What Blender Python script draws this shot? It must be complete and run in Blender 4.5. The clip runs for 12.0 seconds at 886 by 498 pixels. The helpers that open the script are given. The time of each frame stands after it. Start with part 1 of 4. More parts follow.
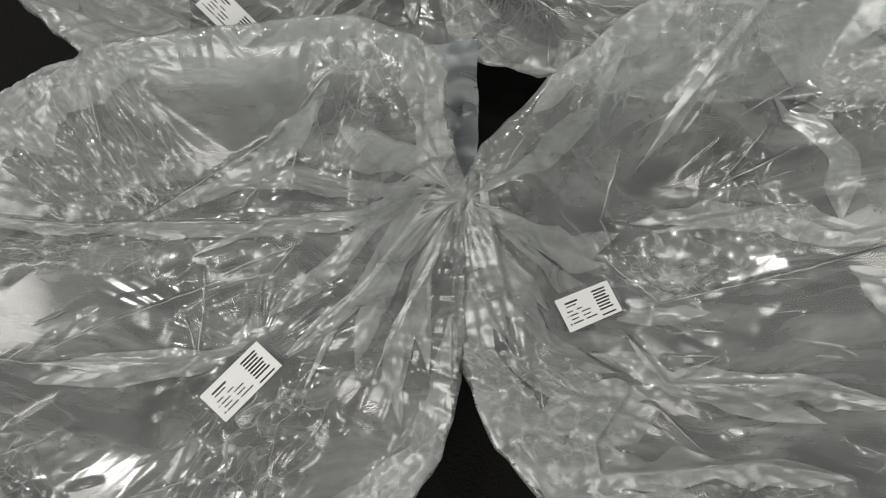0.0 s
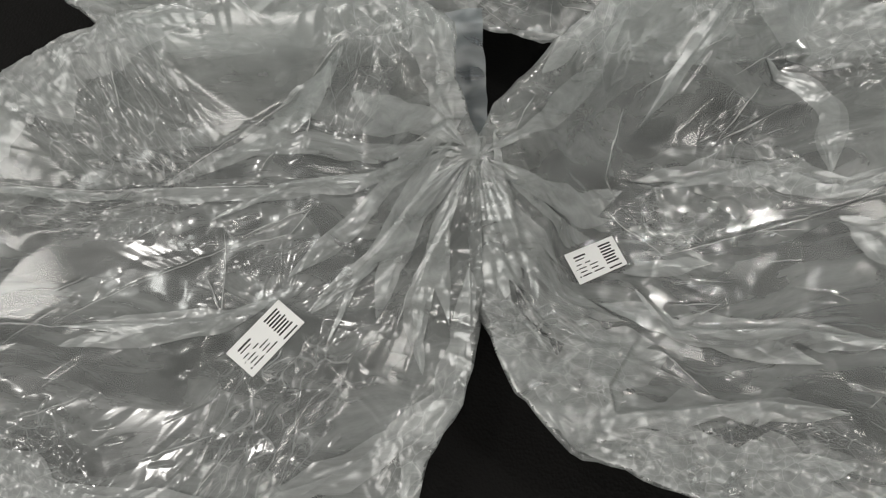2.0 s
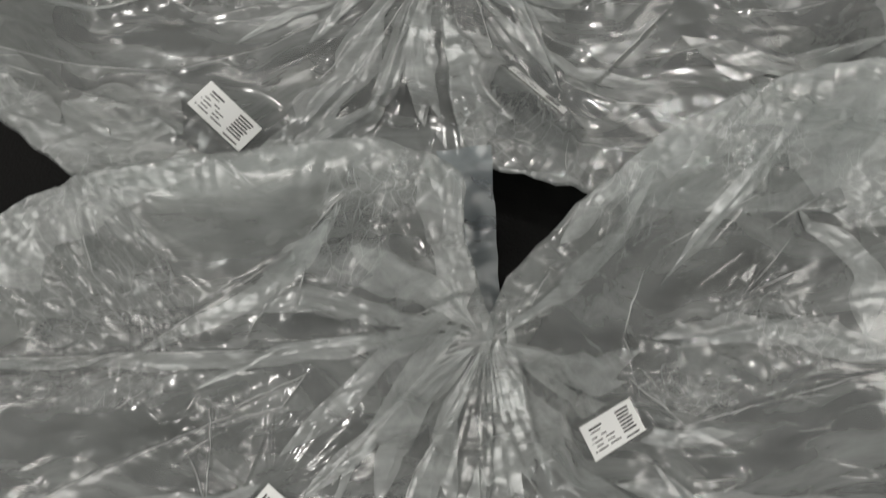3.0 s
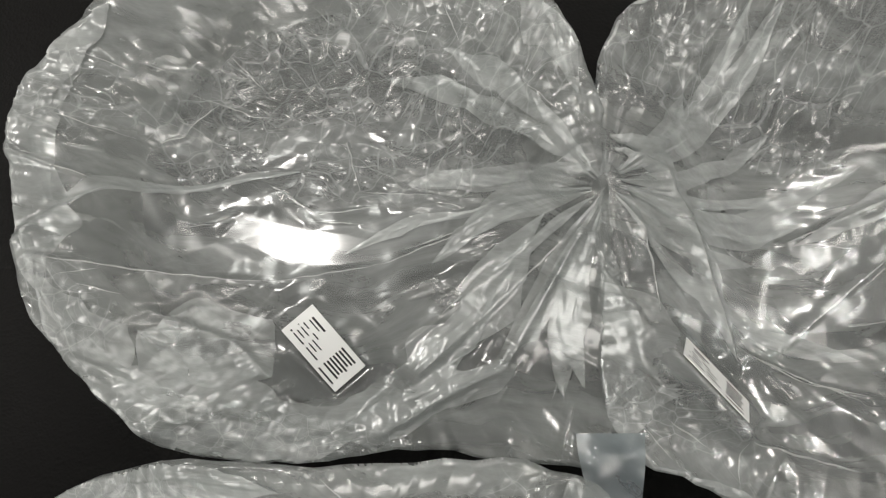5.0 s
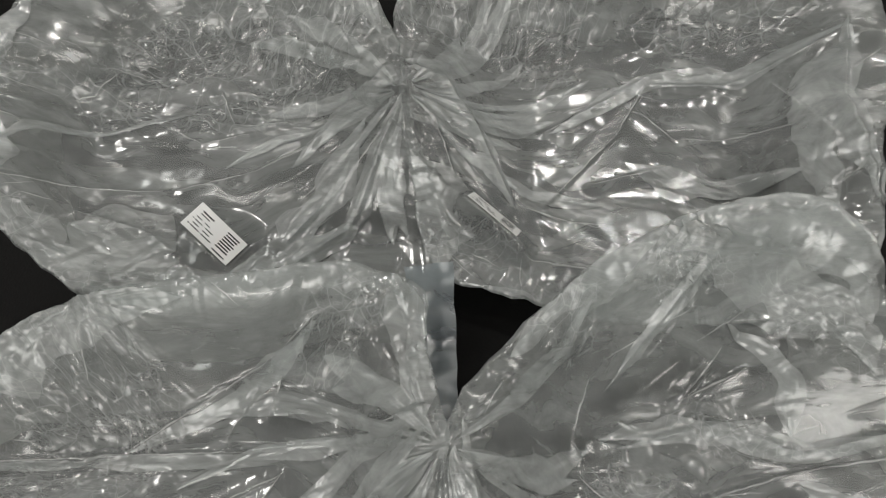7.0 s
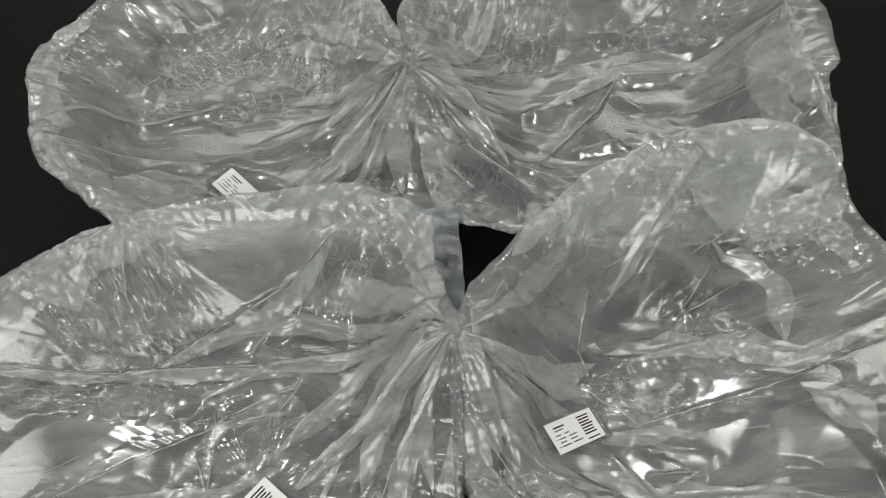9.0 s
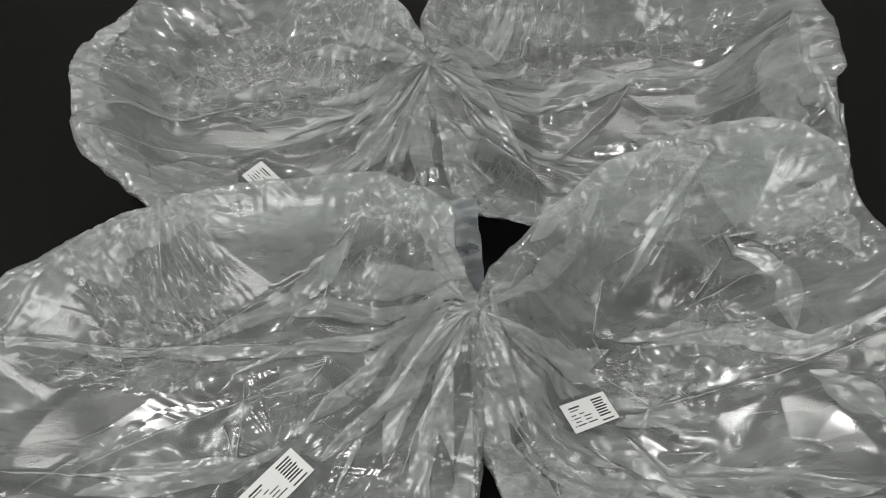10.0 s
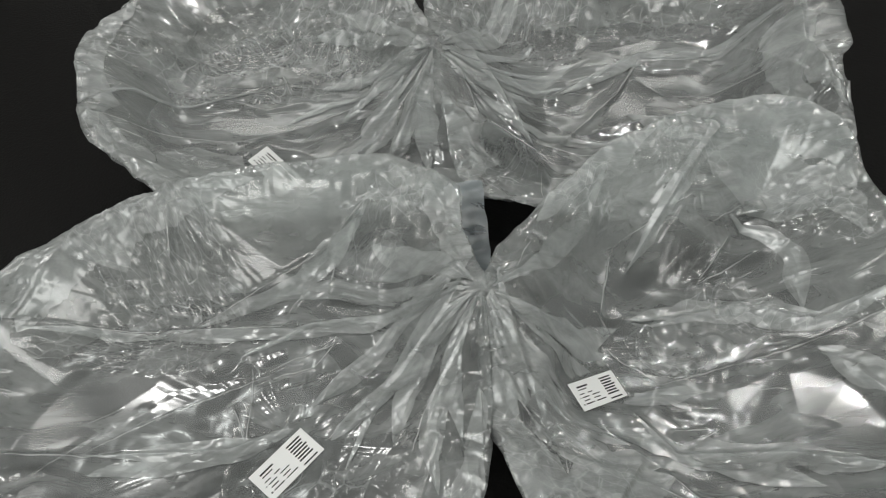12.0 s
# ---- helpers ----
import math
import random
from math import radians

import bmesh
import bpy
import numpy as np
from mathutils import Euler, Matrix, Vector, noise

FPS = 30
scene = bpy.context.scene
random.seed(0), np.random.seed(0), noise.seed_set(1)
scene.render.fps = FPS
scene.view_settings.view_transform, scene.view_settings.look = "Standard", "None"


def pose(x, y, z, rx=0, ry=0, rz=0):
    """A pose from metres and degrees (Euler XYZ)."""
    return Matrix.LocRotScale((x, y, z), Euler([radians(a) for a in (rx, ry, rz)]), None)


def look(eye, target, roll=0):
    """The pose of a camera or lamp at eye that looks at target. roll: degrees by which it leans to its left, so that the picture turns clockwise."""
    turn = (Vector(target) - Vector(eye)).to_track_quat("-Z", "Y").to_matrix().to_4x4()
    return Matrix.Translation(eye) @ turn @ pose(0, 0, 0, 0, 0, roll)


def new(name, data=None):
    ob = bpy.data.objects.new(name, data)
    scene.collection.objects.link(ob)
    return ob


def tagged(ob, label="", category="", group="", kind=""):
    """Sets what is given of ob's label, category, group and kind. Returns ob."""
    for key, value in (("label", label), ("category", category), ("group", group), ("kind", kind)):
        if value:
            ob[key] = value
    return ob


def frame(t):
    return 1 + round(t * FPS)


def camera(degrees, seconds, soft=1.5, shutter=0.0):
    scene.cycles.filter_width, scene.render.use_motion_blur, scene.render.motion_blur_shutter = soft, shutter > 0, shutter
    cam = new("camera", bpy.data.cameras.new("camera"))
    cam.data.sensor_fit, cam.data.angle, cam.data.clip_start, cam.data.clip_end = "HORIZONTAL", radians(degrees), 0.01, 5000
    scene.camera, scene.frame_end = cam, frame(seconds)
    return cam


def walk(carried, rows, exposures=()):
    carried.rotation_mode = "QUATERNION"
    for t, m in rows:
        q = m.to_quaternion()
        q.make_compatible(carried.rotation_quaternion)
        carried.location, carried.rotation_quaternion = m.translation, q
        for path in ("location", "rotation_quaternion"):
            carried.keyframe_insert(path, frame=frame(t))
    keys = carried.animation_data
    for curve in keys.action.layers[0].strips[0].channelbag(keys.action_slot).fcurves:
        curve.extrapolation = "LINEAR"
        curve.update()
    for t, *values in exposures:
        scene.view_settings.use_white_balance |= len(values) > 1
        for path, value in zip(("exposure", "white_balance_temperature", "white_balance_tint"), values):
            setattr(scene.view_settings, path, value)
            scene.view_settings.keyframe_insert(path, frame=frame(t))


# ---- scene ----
cam = camera(64.8, 12.0, soft=1.1, shutter=0.2)
PATH = [
    (0, (0.115, 0.219, 0.468), (0.024, 0.755, -1.456), -5.9),
    (0.5, (0.113, 0.224, 0.473), (0.011, 0.753, -1.453), -7.0),
    (1, (0.108, 0.204, 0.473), (0.013, 0.702, -1.462), -7.4),
    (1.5, (0.096, 0.185, 0.477), (0.013, 0.697, -1.454), -6.4),
    (2, (0.092, 0.19, 0.478), (0.071, 0.717, -1.451), -0.1),
    (2.5, (0.07, 0.22, 0.482), (0.08, 0.712, -1.456), 0.9),
    (3, (0.075, 0.311, 0.47), (0.095, 0.79, -1.472), 5.0),
    (3.5, (0.067, 0.429, 0.481), (0.111, 0.846, -1.475), 8.0),
    (5.3, (0.011, 0.487, 0.419), (-0.161, 0.906, -1.529), -11.1),
    (5.5, (0.01, 0.48, 0.421), (-0.153, 0.926, -1.522), -8.5),
    (6, (0.06, 0.468, 0.461), (-0.007, 0.881, -1.495), -2.0),
    (6.5, (0.084, 0.394, 0.502), (0.057, 0.943, -1.421), 1.6),
    (7, (0.088, 0.327, 0.527), (0.135, 0.991, -1.359), 6.9),
    (7.2, (0.089, 0.308, 0.535), (0.147, 0.98, -1.348), 7.1),
    (8.8, (0.096, 0.164, 0.497), (0.1, 1.18, -1.226), 1.0),
    (9, (0.096, 0.157, 0.5), (0.1, 1.226, -1.19), 0.9),
    (9.5, (0.086, 0.122, 0.502), (0.073, 1.241, -1.156), 1.0),
    (10, (0.088, 0.121, 0.502), (0.064, 1.251, -1.148), 0.5),
    (10.5, (0.09, 0.118, 0.506), (0.046, 1.255, -1.139), -0.4),
    (11, (0.089, 0.106, 0.501), (0.014, 1.227, -1.153), -2.2),
    (11.5, (0.091, 0.112, 0.502), (0.049, 1.218, -1.164), -1.3),
    (12, (0.087, 0.112, 0.497), (0.049, 1.229, -1.162), -0.8),
]
walk(cam, [(t, look(eye, target, roll)) for t, eye, target, roll in PATH],
     [(0, 0.0, 6450, 10), (2.3, 0.0, 6450, 10), (3, -0.05, 6450, 10), (3.6, -0.05, 6500, 10), (5.5, 0.35, 6500, 10), (7, -0.03, 6450, 10), (9, 0.1, 6400, 9), (10, 0.0, 6280, 8), (12, 0.0, 6280, 8)])

# ---- world and light ----
world = bpy.data.worlds.new("world")
scene.world = world
world.use_nodes = True
world.node_tree.nodes["Background"].inputs["Color"].default_value = (0.5, 0.52, 0.55, 1)
world.node_tree.nodes["Background"].inputs["Strength"].default_value = 0.05


def area_lamp(x, y, z, sx, sy, watts, target, colour=(1.0, 0.965, 0.91)):
    data = bpy.data.lights.new("unseen_ceiling_lamp", "AREA")
    data.shape, data.size, data.size_y, data.energy, data.color = "RECTANGLE", sx, sy, watts, colour
    lamp = new("unseen_ceiling_lamp", data)
    lamp.matrix_world = look((x, y, z), target)
    return lamp


# broad soft light panels, unseen and added round the ceiling, and two small spots
for x, y, sx, sy, watts in ((-2.58, 0.7, 0.78, 3.6, 58), (2.58, 0.7, 0.78, 3.6, 46), (0.0, -1.8, 3.2, 1.1, 58), (0.0, 3.0, 3.2, 0.6, 24)):
    area_lamp(x, y, 2.3, sx, sy, watts, (x * 0.85, y * 0.9, 0))
area_lamp(-1.01, 1.07, 2.29, 0.13, 0.13, 10, (-1.0, 1.06, 0))
area_lamp(1.05, 1.22, 2.29, 0.13, 0.13, 10, (1.04, 1.21, 0))


# ---- materials ----
def material(name):
    m = bpy.data.materials.new(name)
    m.use_nodes = True
    m.node_tree.nodes.clear()
    return m, m.node_tree.nodes, m.node_tree.links


def node(nodes, kind, **values):
    n = nodes.new(kind)
    for key, value in values.items():
        n.inputs[key.replace("_", " ")].default_value = value
    return n


def film_material(name, haze_low, haze_high, tint, rough, crinkle=1.0):
    """Thin milky polythene: clear body, cloudy scatter, satin skin with fine crinkles."""
    m, nodes, links = material(name)
    out = nodes.new("ShaderNodeOutputMaterial")
    coord = nodes.new("ShaderNodeTexCoord")
    # drifting coordinates, so that streaks and crinkles run in changing directions
    drift = node(nodes, "ShaderNodeTexNoise", Scale=7.0, Detail=2.0, Roughness=0.5)
    links.new(coord.outputs["Object"], drift.inputs["Vector"])
    bend = nodes.new("ShaderNodeVectorMath")
    bend.operation = "MULTIPLY_ADD"
    bend.inputs[1].default_value = (0.09, 0.09, 0.09)
    links.new(drift.outputs["Color"], bend.inputs[0])
    links.new(coord.outputs["Object"], bend.inputs[2])
    streak_space = nodes.new("ShaderNodeMapping")
    streak_space.inputs["Rotation"].default_value = (0, 0, 0.6)
    streak_space.inputs["Scale"].default_value = (0.35, 1.5, 1.0)
    links.new(bend.outputs[0], streak_space.inputs["Vector"])
    cloud = node(nodes, "ShaderNodeTexNoise", Scale=30.0, Detail=8.0, Roughness=0.62, Distortion=0.5)
    links.new(streak_space.outputs[0], cloud.inputs["Vector"])
    ramp = node(nodes, "ShaderNodeMapRange", From_Min=0.34, From_Max=0.7, To_Min=haze_low, To_Max=haze_high)
    links.new(cloud.outputs["Fac"], ramp.inputs["Value"])
    clear = node(nodes, "ShaderNodeBsdfTransparent", Color=(0.93, 0.95, 0.95, 1))
    diffuse = node(nodes, "ShaderNodeBsdfDiffuse", Color=tint)
    through_light = node(nodes, "ShaderNodeBsdfTranslucent", Color=tint)
    scatter = node(nodes, "ShaderNodeMixShader", Fac=0.4)
    links.new(diffuse.outputs[0], scatter.inputs[1])
    links.new(through_light.outputs[0], scatter.inputs[2])
    # film whitens along sharp shard lines; their edge glints are painted into this haze
    weave = nodes.new("ShaderNodeAttribute")
    weave.attribute_name = "weave"
    crumpled = nodes.new("ShaderNodeAttribute")
    crumpled.attribute_name = "crumpled"
    haze = ramp.outputs[0]
    for scale, sharp, white in ((1.0, 0.04, 0.16), (2.4, 0.05, 0.08)):
        border = node(nodes, "ShaderNodeTexVoronoi", Scale=scale, Randomness=1.0)
        border.feature = "DISTANCE_TO_EDGE"
        links.new(weave.outputs["Vector"], border.inputs["Vector"])
        line = node(nodes, "ShaderNodeMapRange", From_Min=0.0, From_Max=sharp, To_Min=white, To_Max=0.0)
        links.new(border.outputs["Distance"], line.inputs["Value"])
        glint_whitened = nodes.new("ShaderNodeMath")
        glint_whitened.operation = "MULTIPLY_ADD"
        links.new(line.outputs[0], glint_whitened.inputs[0])
        links.new(crumpled.outputs["Fac"], glint_whitened.inputs[1])
        links.new(haze, glint_whitened.inputs[2])
        haze = glint_whitened.outputs[0]
    body = nodes.new("ShaderNodeMixShader")
    links.new(haze, body.inputs[0])
    links.new(clear.outputs[0], body.inputs[1])
    links.new(scatter.outputs[0], body.inputs[2])
    # flat shards of two sizes, drawn out along the film's own folds: each tilts its own way where the film is crumpled
    normal = coord.outputs["Normal"]
    for scale, tilt in ((1.0, 0.9), (2.4, 0.5)):
        shard = node(nodes, "ShaderNodeTexVoronoi", Scale=scale, Randomness=1.0)
        links.new(weave.outputs["Vector"], shard.inputs["Vector"])
        centred = nodes.new("ShaderNodeVectorMath")
        centred.operation = "SUBTRACT"
        centred.inputs[1].default_value = (0.5, 0.5, 0.5)
        links.new(shard.outputs["Color"], centred.inputs[0])
        amount = nodes.new("ShaderNodeMath")
        amount.operation = "MULTIPLY"
        amount.inputs[1].default_value = tilt * crinkle
        links.new(crumpled.outputs["Fac"], amount.inputs[0])
        scaled = nodes.new("ShaderNodeVectorMath")
        scaled.operation = "SCALE"
        links.new(centred.outputs[0], scaled.inputs[0])
        links.new(amount.outputs[0], scaled.inputs["Scale"])
        tilted = nodes.new("ShaderNodeVectorMath")
        tilted.operation = "ADD"
        links.new(normal, tilted.inputs[0])
        links.new(scaled.outputs[0], tilted.inputs[1])
        normal = tilted.outputs[0]
    unit = nodes.new("ShaderNodeVectorMath")
    unit.operation = "NORMALIZE"
    links.new(normal, unit.inputs[0])
    sheen = node(nodes, "ShaderNodeBsdfGlossy", Color=(1, 1, 1, 1), Roughness=rough)
    satin = node(nodes, "ShaderNodeBsdfGlossy", Color=(1, 1, 1, 1), Roughness=0.38)
    gloss = node(nodes, "ShaderNodeMixShader", Fac=0.2)
    links.new(unit.outputs[0], sheen.inputs["Normal"])
    links.new(sheen.outputs[0], gloss.inputs[1])
    links.new(satin.outputs[0], gloss.inputs[2])
    fresnel = node(nodes, "ShaderNodeFresnel", IOR=1.82)
    skin = nodes.new("ShaderNodeMixShader")
    links.new(fresnel.outputs[0], skin.inputs[0])
    links.new(body.outputs[0], skin.inputs[1])
    links.new(gloss.outputs[0], skin.inputs[2])
    links.new(skin.outputs[0], out.inputs["Surface"])
    return m


FILM = film_material("milky_film", 0.14, 0.43, (0.82, 0.86, 0.85, 1), 0.17)
UNDER = film_material("under_film", 0.05, 0.2, (0.76, 0.80, 0.80, 1), 0.2)
PLEAT = film_material("doubled_film", 0.22, 0.52, (0.84, 0.87, 0.86, 1), 0.24)
# extra pale film for the crest strips: the glint on folds put into its haze
CREST_GLINT = film_material("crest_glint_film", 0.4, 0.7, (0.86, 0.88, 0.87, 1), 0.16)
BLUISH = film_material("bluish_film", 0.22, 0.36, (0.52, 0.62, 0.68, 1), 0.3)


def solid_material(name, colour, rough, scale, amount, bump=0.0, bump_scale=300.0, bump_distance=0.001, spec=0.5):
    m, nodes, links = material(name)
    out = nodes.new("ShaderNodeOutputMaterial")
    coord = nodes.new("ShaderNodeTexCoord")
    shader = node(nodes, "ShaderNodeBsdfPrincipled", Roughness=rough)
    shader.inputs["Specular IOR Level"].default_value = spec
    grain = node(nodes, "ShaderNodeTexNoise", Scale=scale, Detail=6.0, Roughness=0.6)
    links.new(coord.outputs["Object"], grain.inputs["Vector"])
    mix = nodes.new("ShaderNodeMix")
    mix.data_type = "RGBA"
    dark = tuple(c * (1 - amount) for c in colour)
    mix.inputs[6].default_value, mix.inputs[7].default_value = (*dark, 1), (*colour, 1)
    links.new(grain.outputs["Fac"], mix.inputs[0])
    links.new(mix.outputs[2], shader.inputs["Base Color"])
    if bump:
        relief = node(nodes, "ShaderNodeTexVoronoi", Scale=bump_scale)
        wave = node(nodes, "ShaderNodeTexNoise", Scale=bump_scale * 0.45, Detail=4.0, Roughness=0.6)
        links.new(coord.outputs["Object"], relief.inputs["Vector"])
        links.new(coord.outputs["Object"], wave.inputs["Vector"])
        total = nodes.new("ShaderNodeMath")
        total.operation = "ADD"
        links.new(relief.outputs["Distance"], total.inputs[0])
        links.new(wave.outputs["Fac"], total.inputs[1])
        b = node(nodes, "ShaderNodeBump", Strength=bump, Distance=bump_distance)
        links.new(total.outputs[0], b.inputs["Height"])
        links.new(b.outputs[0], shader.inputs["Normal"])
    links.new(shader.outputs[0], out.inputs["Surface"])
    return m


LEATHERETTE = solid_material("black_leatherette", (0.007, 0.0067, 0.0064), 0.5, 8.0, 0.45, 0.3, 480.0, 0.0008, 0.1)
PAINT = solid_material("wall_paint", (0.55, 0.55, 0.53), 0.9, 3.0, 0.1)
CARD = solid_material("white_label_paper", (0.86, 0.87, 0.86), 0.45, 60.0, 0.04)
INK = solid_material("black_ink", (0.02, 0.02, 0.022), 0.6, 200.0, 0.3)


# ---- mesh helpers ----
def part(name, mesh, mat, parent=None, label=""):
    mesh.materials.append(mat)
    ob = new(name, mesh)
    if parent:
        ob.parent = parent
    if label:
        ob["label"] = label
    return ob


def mesh_from(name, verts, faces, smooth=True):
    mesh = bpy.data.meshes.new(name)
    mesh.from_pydata([tuple(v) for v in verts], [], faces)
    mesh.polygons.foreach_set("use_smooth", [smooth] * len(mesh.polygons))
    mesh.update()
    return mesh


def box_mesh(name, x0, y0, z0, x1, y1, z1, bevel=0.0):
    bm = bmesh.new()
    bmesh.ops.create_cube(bm, size=1.0)
    for v in bm.verts:
        v.co = ((x0 + x1) / 2 + v.co.x * (x1 - x0), (y0 + y1) / 2 + v.co.y * (y1 - y0), (z0 + z1) / 2 + v.co.z * (z1 - z0))
    if bevel:
        bmesh.ops.bevel(bm, geom=bm.edges[:], offset=bevel, segments=2, affect="EDGES")
    mesh = bpy.data.meshes.new(name)
    bm.to_mesh(mesh)
    bm.free()
    return mesh


# ---- the room ----
tagged(part("ground", box_mesh("ground", -3, -2.6, -0.05, 3, 3.4, 0), LEATHERETTE), "black leather-grained matt sheet under the bags", "floor", kind="structure")
tagged(part("ceiling", box_mesh("ceiling", -3.1, -2.7, 2.4, 3.1, 3.5, 2.5), PAINT), "plain pale ceiling", "ceiling", kind="structure")
for wall_name, box in (("wall_north", (-3.1, 3.4, 0, 3.1, 3.5, 2.4)), ("wall_south", (-3.1, -2.7, 0, 3.1, -2.6, 2.4)),
                       ("wall_east", (3, -2.6, 0, 3.1, 3.4, 2.4)), ("wall_west", (-3.1, -2.6, 0, -3, 3.4, 2.4))):
    tagged(part(wall_name, box_mesh(wall_name, *box), PAINT), "plain painted wall", "wall", kind="structure")


# ---- the film's relief ----
TABLES = {}


def gradient_noise(x, y, seed):
    """Smooth noise from -1 to 1 on arrays."""
    if seed not in TABLES:
        angles = np.random.RandomState(seed).rand(256, 256) * 2 * np.pi
        TABLES[seed] = np.cos(angles), np.sin(angles)
    gx, gy = TABLES[seed]
    xi, yi = np.floor(x).astype(int), np.floor(y).astype(int)
    fx, fy = x - xi, y - yi
    u, v = fx * fx * fx * (fx * (fx * 6 - 15) + 10), fy * fy * fy * (fy * (fy * 6 - 15) + 10)

    def corner(i, j):
        a, b = (xi + i) & 255, (yi + j) & 255
        return gx[a, b] * (fx - i) + gy[a, b] * (fy - j)
    low = corner(0, 0) * (1 - u) + corner(1, 0) * u
    high = corner(0, 1) * (1 - u) + corner(1, 1) * u
    return 1.45 * (low * (1 - v) + high * v)


def ridged(x, y, seed, sharp=1.0):
    """Crests with flat facets between them, 0 to 1."""
    wx = x + 0.35 * gradient_noise(x * 0.7 + 9, y * 0.7, seed + 1)
    wy = y + 0.35 * gradient_noise(x * 0.7, y * 0.7 + 5, seed + 2)
    return np.clip(1 - 1.8 * np.abs(gradient_noise(wx, wy, seed)), 0, 1) ** sharp


def facets(x, y, seed, warp=0.55):
    """Flat shards with sharp edges between them, -1 to 1: crumpled film."""
    wx = x + warp * gradient_noise(x * 0.45 + 3, y * 0.45, seed + 1)
    wy = y + warp * gradient_noise(x * 0.45, y * 0.45 + 7, seed + 2)
    if (seed, "values") not in TABLES:
        TABLES[(seed, "values")] = np.random.RandomState(seed).rand(256, 256) * 2 - 1
    table = TABLES[(seed, "values")]
    skew = (wx + wy) * 0.366
    sx, sy = wx + skew, wy + skew
    i, j = np.floor(sx).astype(int), np.floor(sy).astype(int)
    fx, fy = sx - i, sy - j
    side = (fx > fy).astype(int)
    high, low = np.maximum(fx, fy), np.minimum(fx, fy)
    return table[i & 255, j & 255] * (1 - high) + table[(i + side) & 255, (j + 1 - side) & 255] * (high - low) + table[(i + 1) & 255, (j + 1) & 255] * low


def smooth01(t):
    t = np.clip(t, 0, 1)
    return t * t * (3 - 2 * t)


def closed_curve(points, steps=4):
    """A smooth closed curve through control points (x, y, z)."""
    p = np.array(points, float)
    a, b, c, d = np.roll(p, 1, 0), p, np.roll(p, -1, 0), np.roll(p, -2, 0)
    rows = []
    for t in np.arange(steps) / steps:
        rows.append(0.5 * ((2 * b) + (c - a) * t + (2 * a - 5 * b + 4 * c - d) * t * t + (3 * b - a - 3 * c + d) * t ** 3))
    return np.stack(rows, 1).reshape(-1, 3)


def segment_distance(x, y, x0, y0, x1, y1):
    dx, dy = x1 - x0, y1 - y0
    along = np.clip(((x - x0) * dx + (y - y0) * dy) / (dx * dx + dy * dy + 1e-12), 0, 1)
    return np.hypot(x - x0 - along * dx, y - y0 - along * dy), along


def label_pose(spec):
    cx, cy, turn, centre, run, cross = spec
    return pose(cx, cy, centre + 0.0012, 0, 0, turn) @ pose(0, 0, 0, cross, -run, 0)


